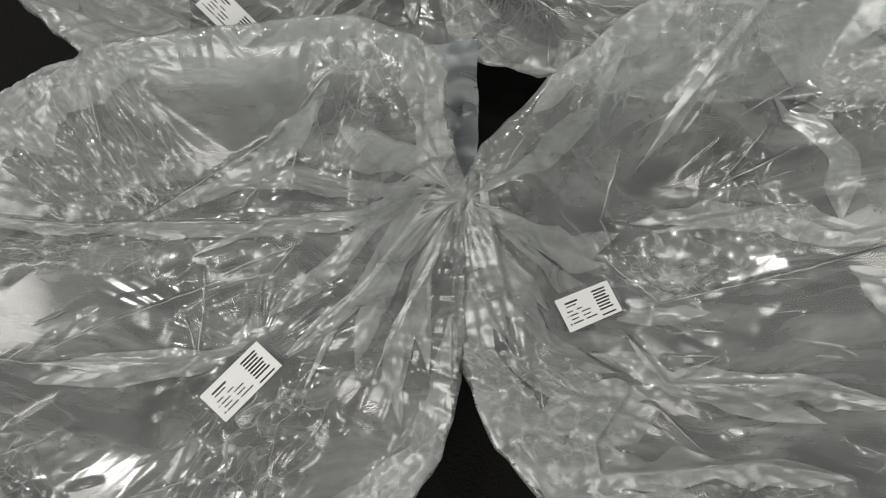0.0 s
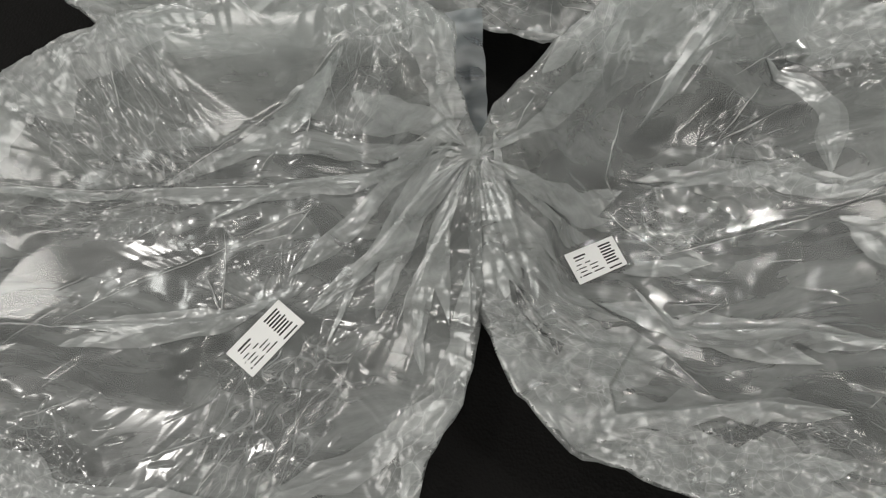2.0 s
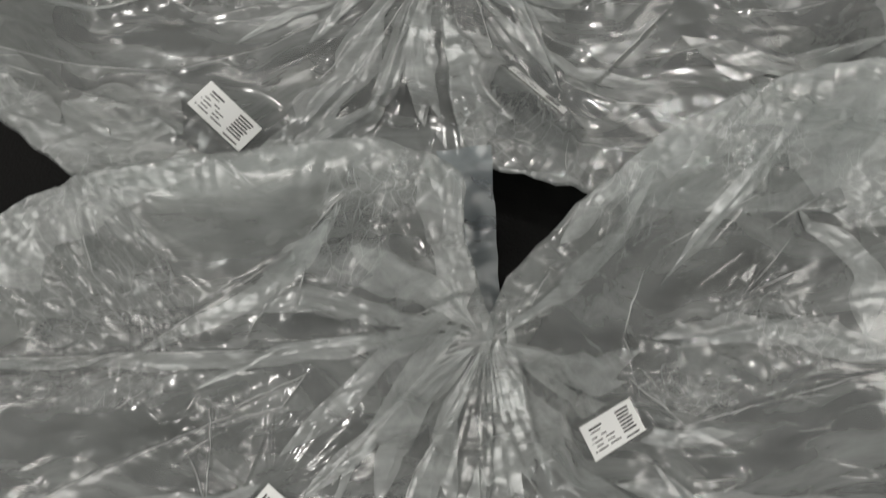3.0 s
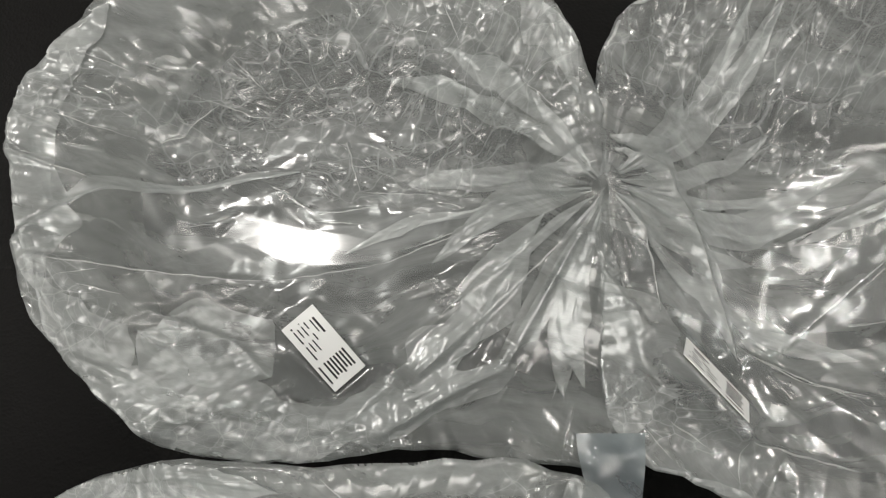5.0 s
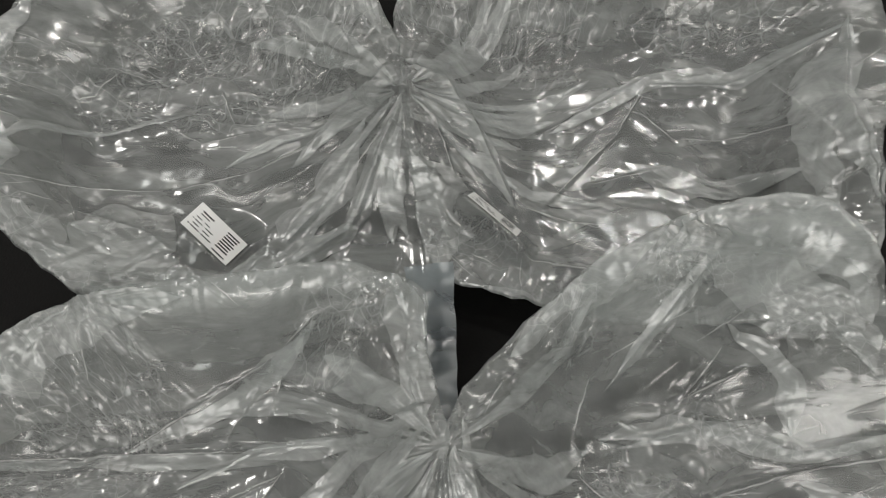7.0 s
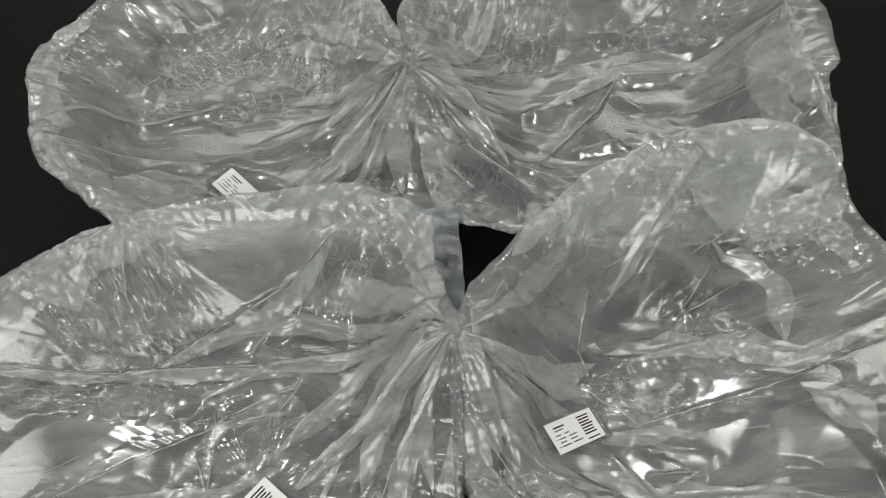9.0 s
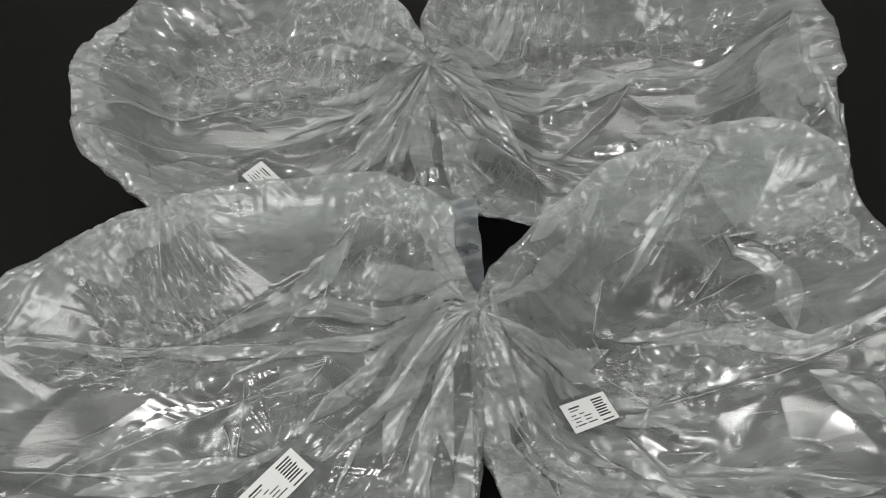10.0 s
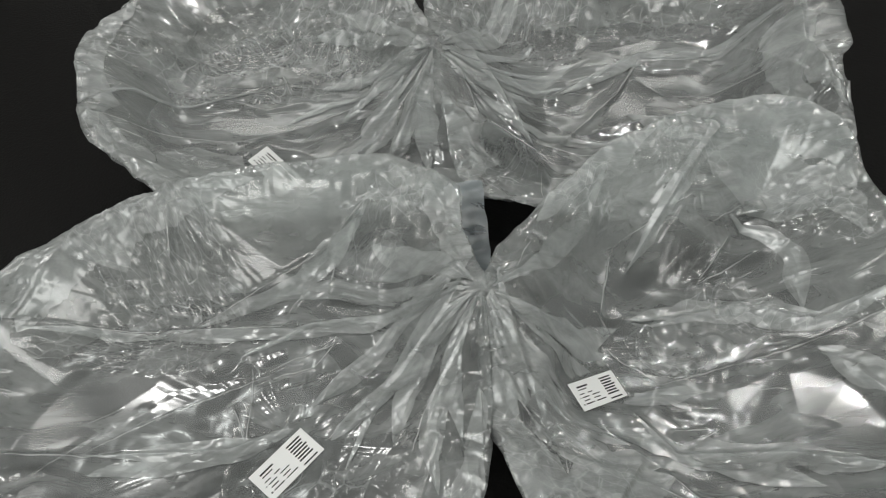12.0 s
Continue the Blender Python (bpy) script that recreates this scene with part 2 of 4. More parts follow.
class Relief:
    """Height of one bag's upper film over the plan."""

    def __init__(self, outline, sag, reach, folds, crumples, pinches, label, seed, dents=(), calms=()):
        c = closed_curve(outline)
        way = np.roll(c, -1, 0)[:, :2] - np.roll(c, 1, 0)[:, :2]
        way = way / np.linalg.norm(way, axis=1)[:, None]
        jag = 0.0014 * np.random.RandomState(seed).uniform(-1, 1, len(c))
        c[:, 0] += way[:, 1] * jag
        c[:, 1] -= way[:, 0] * jag
        self.curve = c
        self.sag, self.reach, self.folds, self.crumples = sag, reach, folds, crumples
        self.pinches, self.label, self.seed, self.dents = pinches, label, seed, []
        self.calms = calms
        # fine sharp creases, most of them pointing at the gathered place
        rng = np.random.RandomState(seed + 500)
        low, high = c[:, :2].min(0), c[:, :2].max(0)
        self.creases = []
        for _ in range(200):
            x, y = rng.uniform(low[0], high[0]), rng.uniform(low[1], high[1])
            turn = math.atan2(y - pinches[0][1], x - pinches[0][0]) + rng.normal(0, 0.28)
            long = 0.008 + 0.045 * rng.rand() ** 2
            wide = 0.0012 + 0.0016 * rng.rand()
            self.creases.append((x, y, x + long * math.cos(turn), y + long * math.sin(turn), wide * (0.3 + 0.35 * rng.rand()), wide))

        # taut spots keep the film's own height
        self.dents = [(*row, float(self.height(np.array([row[0]]), np.array([row[1]]))[0])) for row in dents]

    def edge(self, x, y):
        """Distance inwards from the outline and the outline's height nearby."""
        best = np.full(x.shape, 9.0)
        total, weight = np.zeros(x.shape), np.zeros(x.shape)
        inside = np.zeros(x.shape, bool)
        c = self.curve
        for (x0, y0, z0), (x1, y1, z1) in zip(c, np.roll(c, -1, 0)):
            d, along = segment_distance(x, y, x0, y0, x1, y1)
            best = np.minimum(best, d)
            w = 1 / (d + 0.004) ** 3
            total += w * (z0 + along * (z1 - z0))
            weight += w
            if y0 != y1:
                cross = ((y0 > y) != (y1 > y)) & (x < (x1 - x0) * (y - y0) / (y1 - y0) + x0)
                inside ^= cross
        return np.where(inside, best, -best), total / weight

    def near_label(self, x, y):
        """Whether a line of points comes close to the label or to a taut spot."""
        for dent in self.dents:
            if np.hypot(x - dent[0], y - dent[1]).min() < 0.012:
                return True
        return bool(self.label) and np.hypot(x - self.label[0], y - self.label[1]).min() < 0.026

    def calm_at(self, x, y):
        calm = np.ones(x.shape)
        for cx, cy, rx, ry, lean in self.calms:
            ca, sa = math.cos(radians(lean)), math.sin(radians(lean))
            u, v = (x - cx) * ca + (y - cy) * sa, -(x - cx) * sa + (y - cy) * ca
            calm = calm * (1 - 0.9 * smooth01(2.0 * (1 - np.hypot(u / rx, v / ry))))
        return calm

    def crumple_map(self, x, y):
        """How crumpled the film is, 0 to 1, and coordinates in shard lengths along its folds."""
        s = self.seed
        px, py = self.pinches[0][:2]
        r, turn = np.hypot(x - px, y - py) + 0.004, np.arctan2(y - py, x - px)
        u, v = np.log(r / 0.01) * 1.3, turn * 13
        mask = self.calm_at(x, y) * (0.05 + 0.34 * smooth01(1.9 * gradient_noise(x * 14, y * 14, s + 61) - 0.1))
        for k, (cx, cy, rx, ry, lean, amp, grain, stretch) in enumerate(self.crumples):
            ca, sa = math.cos(radians(lean)), math.sin(radians(lean))
            qu, qv = (x - cx) * ca + (y - cy) * sa, -(x - cx) * sa + (y - cy) * ca
            here = smooth01(2.2 * (1.15 - np.hypot(qu / rx, qv / ry)) + 0.7 * gradient_noise(x * 45, y * 45, s + 62))
            more = here > mask
            mask = np.where(more, here, mask)
            u, v = np.where(more, qu / grain / stretch * 0.9 + 17 * k, u), np.where(more, qv / grain * 0.9 + 31, v)
        for cx, cy, slope_x, slope_y, size, z in self.dents:
            mask = mask * smooth01(1.6 * np.hypot(x - cx, y - cy) / size - 0.4)
        u, v = u + 0.35 * gradient_noise(x * 60, y * 60, s + 63), v + 0.35 * gradient_noise(x * 60, y * 60, s + 64)
        return mask, u, v

    def height(self, x, y, known=None):
        d, rim = known or self.edge(x, y)
        s = self.seed
        sink = smooth01((d - 0.004) / (self.reach * (1 + 0.35 * gradient_noise(x * 9, y * 9, s + 40))))
        lip = 0.003 * (1 - np.clip((d + 0.001) / 0.004, 0, 1)) ** 2
        h = rim * (1 - sink) + self.sag * sink - lip
        px, py = self.pinches[0][:2]
        r, turn = np.hypot(x - px, y - py) + 0.004, np.arctan2(y - py, x - px)
        ring = np.log(r / 0.01)
        patchy = smooth01(0.3 + 1.5 * gradient_noise(x * 11, y * 11, s + 34))
        calm = self.calm_at(x, y)
        # broad taut planes, then long drawn-out folds that run out from the gathered place
        h = h + 0.003 * gradient_noise(x * 9, y * 9, s) + 0.0035 * facets(x * 12, y * 12, s + 3)
        spread = 0.065 * (1 - np.exp(-r / 0.065))
        h = h + calm * spread * (0.020 * facets(turn * 6, ring * 1.1, s + 36) + 0.0095 * patchy * facets(turn * 16, ring * 2.2, s + 39) + 0.0046 * patchy * facets(turn * 38, ring * 4.0, s + 42))
        # puckers across the rim
        mx, my = self.curve[:, 0].mean(), self.curve[:, 1].mean()
        round_turn = np.arctan2(y - my, x - mx)
        edge_fade = np.clip(1 - d / 0.05, 0, 1)
        h = h + edge_fade * (0.0026 * facets(round_turn * 8, d * 6, s + 9) + 0.0010 * facets(round_turn * 26, d * 9, s + 8))
        for px, py, reach, amp, count in self.pinches:
            r, turn = np.hypot(x - px, y - py), np.arctan2(y - py, x - px)
            fade = np.clip(1 - r / reach, 0, 1) * smooth01(r / 0.02)
            h = h + 0.7 * amp * fade * (0.75 * facets(turn * count * 0.8, r * 3, s + 11, 0.3) + 0.35 * facets(turn * count * 2.2, r * 5, s + 14, 0.3))
        for cx, cy, rx, ry, turn, amp, grain, stretch in self.crumples:
            ca, sa = math.cos(radians(turn)), math.sin(radians(turn))
            box = np.hypot(x - cx, y - cy) < 1.4 * max(rx, ry)
            qx, qy = x[box], y[box]
            u, v = (qx - cx) * ca + (qy - cy) * sa, -(qx - cx) * sa + (qy - cy) * ca
            mask = smooth01(2.4 * (1.1 - np.hypot(u / rx, v / ry)) + 0.4 * gradient_noise(qx * 40, qy * 40, s + 20))
            deep = grain * (amp / 0.0034)
            h[box] += mask * deep * (0.22 * facets(u / grain / stretch, v / grain, s + 21) + 0.07 * facets(u / grain * 1.9 / stretch + 3, v / grain * 2.1, s + 24))
        wob = 0.1 * gradient_noise(x * 120, y * 120, s + 31)
        crest = np.zeros(x.shape)
        for tall_part, rows in ((0.62, self.folds), (1.0, self.creases)):
            for x0, y0, x1, y1, tall, wide in rows:
                m = 3 * wide
                box = (x > min(x0, x1) - m) & (x < max(x0, x1) + m) & (y > min(y0, y1) - m) & (y < max(y0, y1) + m)
                if not box.any():
                    continue
                qx, qy = x[box], y[box]
                dist, along = segment_distance(qx, qy, x0, y0, x1, y1)
                side = ((qx - x0) * (y1 - y0) - (qy - y0) * (x1 - x0)) / math.hypot(x1 - x0, y1 - y0) / (dist + 1e-5)
                flank = wide * (1.5 + 0.9 * np.clip(side, -1, 1))
                p = np.clip(1 - dist / flank - wob[box], 0, 1) ** 1.5
                if tall_part == 1.0:
                    p = p * 4 * along * (1 - along)
                crest[box] = np.maximum(crest[box], tall * tall_part * p)
        h = h + crest
        for cx, cy, slope_x, slope_y, r, z in self.dents:
            # a smooth, taut, slightly domed spot
            q = np.hypot(x - cx, y - cy) / r
            dome = z + slope_x * (x - cx) + slope_y * (y - cy) - 13.0 * r * r * q * q
            h = h + (dome - h) * smooth01(2.5 * (1 - q))
        if self.label:
            m = label_pose(self.label)
            c, ex, ey, n = (np.array(v[:3]) for v in (m.col[3], m.col[0], m.col[1], m.col[2]))
            plane = c[2] - 0.0012 - (n[0] * (x - c[0]) + n[1] * (y - c[1])) / n[2]
            u = (x - c[0]) * ex[0] + (y - c[1]) * ex[1] + (plane - c[2]) * ex[2]
            v = (x - c[0]) * ey[0] + (y - c[1]) * ey[1] + (plane - c[2]) * ey[2]
            out = np.hypot(np.maximum(np.abs(u) - 0.023, 0), np.maximum(np.abs(v) - 0.0113, 0))
            h = h + (plane - h) * smooth01(1 - out / 0.02)
        return np.maximum(h, 0.0065)


def set_weave(mesh, relief, verts, amount=1.0):
    """Marks how crumpled the film is, and the drawn-out coordinates of its shards."""
    mask, u, v = relief.crumple_map(verts[:, 0], verts[:, 1])
    crumpled = mesh.attributes.new("crumpled", "FLOAT", "POINT")
    crumpled.data.foreach_set("value", (amount * mask).astype(np.float32))
    weave = mesh.attributes.new("weave", "FLOAT_VECTOR", "POINT")
    weave.data.foreach_set("vector", np.column_stack([u, v, 0 * u]).astype(np.float32).ravel())


def crease_glint_meshes(relief):
    """The sharp folded edges of the film: narrow arched strips that taper out along its creases, light on the crests
    put in as paler film.
    """
    lines = []
    for rows, half in ((relief.folds, 0.0006), (relief.creases[:60], 0.0004)):
        for x0, y0, x1, y1, tall, wide in rows:
            long = math.hypot(x1 - x0, y1 - y0)
            t = np.linspace(0, 1, max(6, int(long / 0.0016)))
            x, y = x0 + (x1 - x0) * t, y0 + (y1 - y0) * t
            sx, sy = -(y1 - y0) / long, (x1 - x0) / long
            sway = 0.0008 * gradient_noise(x * 110, y * 110, 5)
            x, y = x + sx * sway, y + sy * sway
            if not relief.near_label(x, y):
                thin = half * (0.2 + 0.8 * np.sin(np.pi * t)) * (0.5 + 0.9 * np.abs(gradient_noise(x * 60, y * 60, 8)))
                lines.append((x, y, sx, sy, thin))
    known = relief.edge(np.concatenate([p[0] for p in lines]), np.concatenate([p[1] for p in lines]))
    heights = relief.height(np.concatenate([p[0] for p in lines]), np.concatenate([p[1] for p in lines]), known)
    start, meshes = 0, []
    for x, y, sx, sy, thin in lines:
        n = len(x)
        z, d = heights[start:start + n] + 0.0003, known[0][start:start + n]
        start += n
        if d.min() < 0.003:
            continue
        verts = np.concatenate([np.column_stack([x + sx * thin * k, y + sy * thin * k, z + 0.35 * thin * (1 - abs(k))]) for k in (-1, 0, 1)])
        meshes.append(mesh_from("crease_glint", verts, [(k * n + i, k * n + i + 1, (k + 1) * n + i + 1, (k + 1) * n + i) for k in range(2) for i in range(n - 1)]))
    return meshes


def film_sheet(relief, step):
    """The upper film as a fine cloth, with a skirt that drops to the ground round it."""
    c = relief.curve
    x0, y0, x1, y1 = c[:, 0].min(), c[:, 1].min(), c[:, 0].max(), c[:, 1].max()
    nx, ny = int((x1 - x0) / step) + 2, int((y1 - y0) / step) + 2
    gx, gy = np.meshgrid(x0 + np.arange(nx) * step, y0 + np.arange(ny) * step, indexing="ij")
    rag = 0.0008 * gradient_noise(gx * 90, gy * 90, relief.seed + 50)
    d, rim = relief.edge(gx, gy)
    keep = d + rag > 0
    # pull the last ring of points onto the outline
    gdx, gdy = np.gradient(d, step)
    norm = np.hypot(gdx, gdy) + 1e-9
    near = keep & (d < step * 1.2)
    px, py = gx - np.where(near, d * gdx / norm, 0), gy - np.where(near, d * gdy / norm, 0)
    flat_z = relief.height(px[keep], py[keep], (np.where(near, 0, d)[keep], rim[keep]))
    index = -np.ones(gx.shape, int)
    index[keep] = np.arange(keep.sum())
    quad = keep[:-1, :-1] & keep[1:, :-1] & keep[1:, 1:] & keep[:-1, 1:]
    a, b, cc, dd = index[:-1, :-1][quad], index[1:, :-1][quad], index[1:, 1:][quad], index[:-1, 1:][quad]
    faces = np.stack([a, b, cc, dd], 1)
    verts = np.stack([px[keep], py[keep], flat_z], 1)
    mesh = bpy.data.meshes.new("top_film")
    mesh.vertices.add(len(verts))
    mesh.vertices.foreach_set("co", verts.astype(np.float32).ravel())
    mesh.loops.add(faces.size)
    mesh.loops.foreach_set("vertex_index", faces.astype(np.int32).ravel())
    mesh.polygons.add(len(faces))
    mesh.polygons.foreach_set("loop_start", np.arange(0, faces.size, 4, dtype=np.int32))
    mesh.update(calc_edges=True)
    mesh.polygons.foreach_set("use_smooth", np.ones(len(faces), bool))
    mesh.update()
    set_weave(mesh, relief, verts)
    return mesh


def skirt_sheet(relief):
    """The film that hangs from the rim and tucks in under the bag."""
    c = closed_curve_dense(relief.curve)
    centre = c[:, :2].mean(0)
    rows = 9
    top = relief.height(c[:, 0], c[:, 1])
    verts, n = [], len(c)
    arc = np.arange(n)
    for k in range(rows):
        t = k / (rows - 1)
        inward = -0.034 * t
        ripple = 0.0025 * gradient_noise(arc * 0.11, np.full(n, t * 2.0), relief.seed + 70) * (t > 0)
        way = c[:, :2] - centre
        way = way / np.linalg.norm(way, axis=1)[:, None]
        xy = c[:, :2] + way * (inward + ripple)[:, None]
        z = top * (1 - t) + 0.004 * t
        verts.append(np.column_stack([xy, z]))
    faces = [(k * n + i, k * n + (i + 1) % n, (k + 1) * n + (i + 1) % n, (k + 1) * n + i) for k in range(rows - 1) for i in range(n)]
    return mesh_from("skirt", np.concatenate(verts), faces)


def closed_curve_dense(c):
    rows = []
    for p, q in zip(c, np.roll(c, -1, 0)):
        for t in np.arange(8) / 8:
            rows.append(p + (q - p) * t)
    return np.array(rows)


def under_sheet(relief, step=0.004):
    """The bag's lower film, loose on the ground."""
    c = relief.curve
    x0, y0, x1, y1 = c[:, 0].min(), c[:, 1].min(), c[:, 0].max(), c[:, 1].max()
    nx, ny = int((x1 - x0) / step) + 2, int((y1 - y0) / step) + 2
    gx, gy = np.meshgrid(x0 + np.arange(nx) * step, y0 + np.arange(ny) * step, indexing="ij")
    d, _ = relief.edge(gx, gy)
    keep = d > 0.03
    z = 0.0025 + 0.0016 * ridged(gx * 22, gy * 22, relief.seed + 80) + 0.0008 * ridged(gx * 60, gy * 60, relief.seed + 83)
    index = -np.ones(gx.shape, int)
    index[keep] = np.arange(keep.sum())
    quad = keep[:-1, :-1] & keep[1:, :-1] & keep[1:, 1:] & keep[:-1, 1:]
    faces = np.stack([index[:-1, :-1][quad], index[1:, :-1][quad], index[1:, 1:][quad], index[:-1, 1:][quad]], 1)
    return mesh_from("under_film", np.stack([gx[keep], gy[keep], z[keep]], 1), faces.tolist())


def pleat_sheet(relief, line, wide0, wide1, seed=0):
    """Folded-over film along a line on the bag: three layers of uneven width, tapering out at both ends."""
    p = np.array(line, float)
    seg = np.hypot(*np.diff(p, axis=0).T)
    total = seg.sum()
    n = max(8, int(total / 0.0015))
    s = np.linspace(0, total, n)
    knots = np.concatenate([[0], np.cumsum(seg)])
    x, y = np.interp(s, knots, p[:, 0]), np.interp(s, knots, p[:, 1])
    for _ in range(int(n / 6)):
        x[1:-1], y[1:-1] = (x[:-2] + 2 * x[1:-1] + x[2:]) / 4, (y[:-2] + 2 * y[1:-1] + y[2:]) / 4
    tx, ty = np.gradient(x), np.gradient(y)
    norm = np.hypot(tx, ty) + 1e-9
    nxv, nyv = -ty / norm, tx / norm
    taper = np.clip(np.minimum(s, total - s) / (0.25 * total), 0, 1) ** 0.8
    base = (wide0 + (wide1 - wide0) * s / total) * taper
    cols = max(5, int(max(wide0, wide1) * 1.3 / 0.0016))
    across, lift, faces = [], [], []
    for layer in range(3):
        start = layer * cols * n
        lower = -base * (0.60 - 0.13 * layer + 0.55 * facets(s * 24, s * 0 + 0.5 + layer, seed + 90))
        upper = base * (0.62 - 0.22 * layer + 0.55 * facets(s * 30, s * 0 + 0.5 + layer, seed + 94))
        for k in range(cols):
            t = lower + (np.maximum(upper, lower + 0.0004) - lower) * k / (cols - 1)
            across.append(np.column_stack([x + nxv * t, y + nyv * t]))
            lift.append(0.0005 * (layer + 1) + 0.0009 * np.abs(facets(s * 70, t * 160, seed + 91 + layer)))
        faces += [(start + k * n + i, start + k * n + i + 1, start + (k + 1) * n + i + 1, start + (k + 1) * n + i) for k in range(cols - 1) for i in range(n - 1)]
    xy = np.concatenate(across)
    known = relief.edge(xy[:, 0], xy[:, 1])
    verts = np.column_stack([xy, relief.height(xy[:, 0], xy[:, 1], known) + np.concatenate(lift)])
    ok = known[0] > 0.0005
    if relief.label:
        # folded film stays off the label
        cx, cy, lean = relief.label[:3]
        ca, sa = math.cos(radians(lean)), math.sin(radians(lean))
        u, v = (xy[:, 0] - cx) * ca + (xy[:, 1] - cy) * sa, (xy[:, 1] - cy) * ca - (xy[:, 0] - cx) * sa
        ok &= (np.abs(u) > 0.0255) | (np.abs(v) > 0.0135)
    faces = [f for f in faces if all(ok[v] for v in f)]
    mesh = mesh_from("pleat", verts, faces)
    set_weave(mesh, relief, verts, 0.7)
    return mesh


def add_label(bag, spec):
    """A small printed paper label, with writing too small to read set as bars."""
    card = part("label", box_mesh("label", -0.0228, -0.0111, 0, 0.0228, 0.0111, 0.0004, 0.00015), CARD, bag, "white printed paper label")
    card.matrix_basis = label_pose(spec)
    bars = [(-0.0185, 0.0070, 0.0115, 0.0013), (-0.0185, 0.0046, 0.0090, 0.0008), (-0.0195, 0.0010, 0.0050, 0.0008),
            (-0.0110, 0.0010, 0.0050, 0.0008), (-0.0185, -0.0018, 0.0072, 0.0008), (-0.0080, -0.0018, 0.0080, 0.0008),
            (-0.0185, -0.0046, 0.0062, 0.0008), (-0.0080, -0.0046, 0.0068, 0.0008), (-0.0185, -0.0074, 0.0090, 0.0009),
            (-0.0070, -0.0074, 0.0100, 0.0009), (-0.0212, -0.0074, 0.0012, 0.0012), (-0.0210, -0.0018, 0.0008, 0.0008), (0.0070, -0.0096, 0.0128, 0.0011)]
    for row in range(7):
        bars.append((0.0068 + 0.0004 * (row % 2), 0.0082 - row * 0.0023, 0.0125 - 0.0008 * (row % 3), 0.0012))
    for x, y, long, high in (tuple(v * 0.93 for v in bar) for bar in bars):
        part("print_bar", box_mesh("print_bar", x, y - high / 2, 0.0004, x + long, y + high / 2, 0.00046), INK, card)
    return card


def side_flap(line, wide0, wide1, seed):
    """A loose strip of film along a line of points in space."""
    p = np.array(line, float)
    n, cols = 60, 14
    s = np.linspace(0, 1, n)
    knots = np.linspace(0, 1, len(p))
    c = np.stack([np.interp(s, knots, p[:, k]) for k in range(3)], 1)
    way = np.gradient(c[:, :2], axis=0)
    way = way / np.linalg.norm(way, axis=1)[:, None]
    verts = []
    for k in range(cols):
        t = k / (cols - 1) - 0.5
        wide = wide0 + (wide1 - wide0) * s + 0.003 * gradient_noise(s * 9, s * 0 + 0.5, seed)
        x, y = c[:, 0] - way[:, 1] * wide * t, c[:, 1] + way[:, 0] * wide * t
        z = c[:, 2] + 0.003 * gradient_noise(x * 45, y * 45, seed + 1) + 0.0012 * facets(x * 70, y * 70, seed + 2)
        verts.append(np.stack([x, y, z], 1))
    faces = [(k * n + i, k * n + i + 1, (k + 1) * n + i + 1, (k + 1) * n + i) for k in range(cols - 1) for i in range(n - 1)]
    return mesh_from("side_flap", np.concatenate(verts), faces)


def rim_line(relief, start, end, inset):
    """A stretch of the outline, between two of its control points, moved inwards."""
    c = relief.curve[:, :2]
    n = len(c)
    ids = np.arange(int(start * 4), int(end * 4) + 1)
    way = c[(ids + 1) % n] - c[(ids - 1) % n]
    way = way / np.linalg.norm(way, axis=1)[:, None]
    inner = np.stack([c[ids % n][:, 0] - way[:, 1] * inset, c[ids % n][:, 1] + way[:, 0] * inset], 1)
    return inner


def plastic_bag(relief, label_text, pleats, rims=(), flaps=(), step=0.00063):
    bag = tagged(new("plastic_bag"), label_text, "plastic bag", "loose plastic bags")
    part("top_film", film_sheet(relief, step), FILM, bag)
    for mesh in crease_glint_meshes(relief):
        part("crease_glint", mesh, CREST_GLINT, bag)
    part("skirt", skirt_sheet(relief), PLEAT, bag)
    part("under_film", under_sheet(relief), UNDER, bag)
    rng = np.random.RandomState(relief.seed + 900)
    px, py = relief.pinches[0][:2]
    fan = []
    while len(fan) < 9:
        turn, long = rng.uniform(-np.pi, np.pi), rng.uniform(0.06, 0.17)
        line = [(px + (0.008 + long * t) * math.cos(turn + 0.25 * t * t), py + (0.008 + long * t) * math.sin(turn + 0.25 * t * t)) for t in (0, 0.35, 0.7, 1)]
        ends = relief.edge(np.array([p[0] for p in line[1:]]), np.array([p[1] for p in line[1:]]))[0]
        if ends.min() > 0.008 and not relief.near_label(np.array([p[0] for p in line]), np.array([p[1] for p in line])):
            fan.append((line, rng.uniform(0.004, 0.008), rng.uniform(0.006, 0.014)))
    for k, (line, wide0, wide1) in enumerate(list(pleats) + fan):
        part("pleat", pleat_sheet(relief, line, wide0, wide1, seed=relief.seed + k), PLEAT, bag, "doubled whitish fold of film")
    for k, (start, end, inset, wide) in enumerate(rims):
        part("rim_fold", pleat_sheet(relief, rim_line(relief, start, end, inset), wide, wide, seed=relief.seed + 20 + k), PLEAT, bag, "bunched whitish film along the rim")
    for k, (line, wide0, wide1) in enumerate(flaps):
        part("side_flap", side_flap(line, wide0, wide1, relief.seed + 5 * k), BLUISH, bag, "bluish loose strip of film")
    if relief.label:
        add_label(bag, relief.label)
    return bag


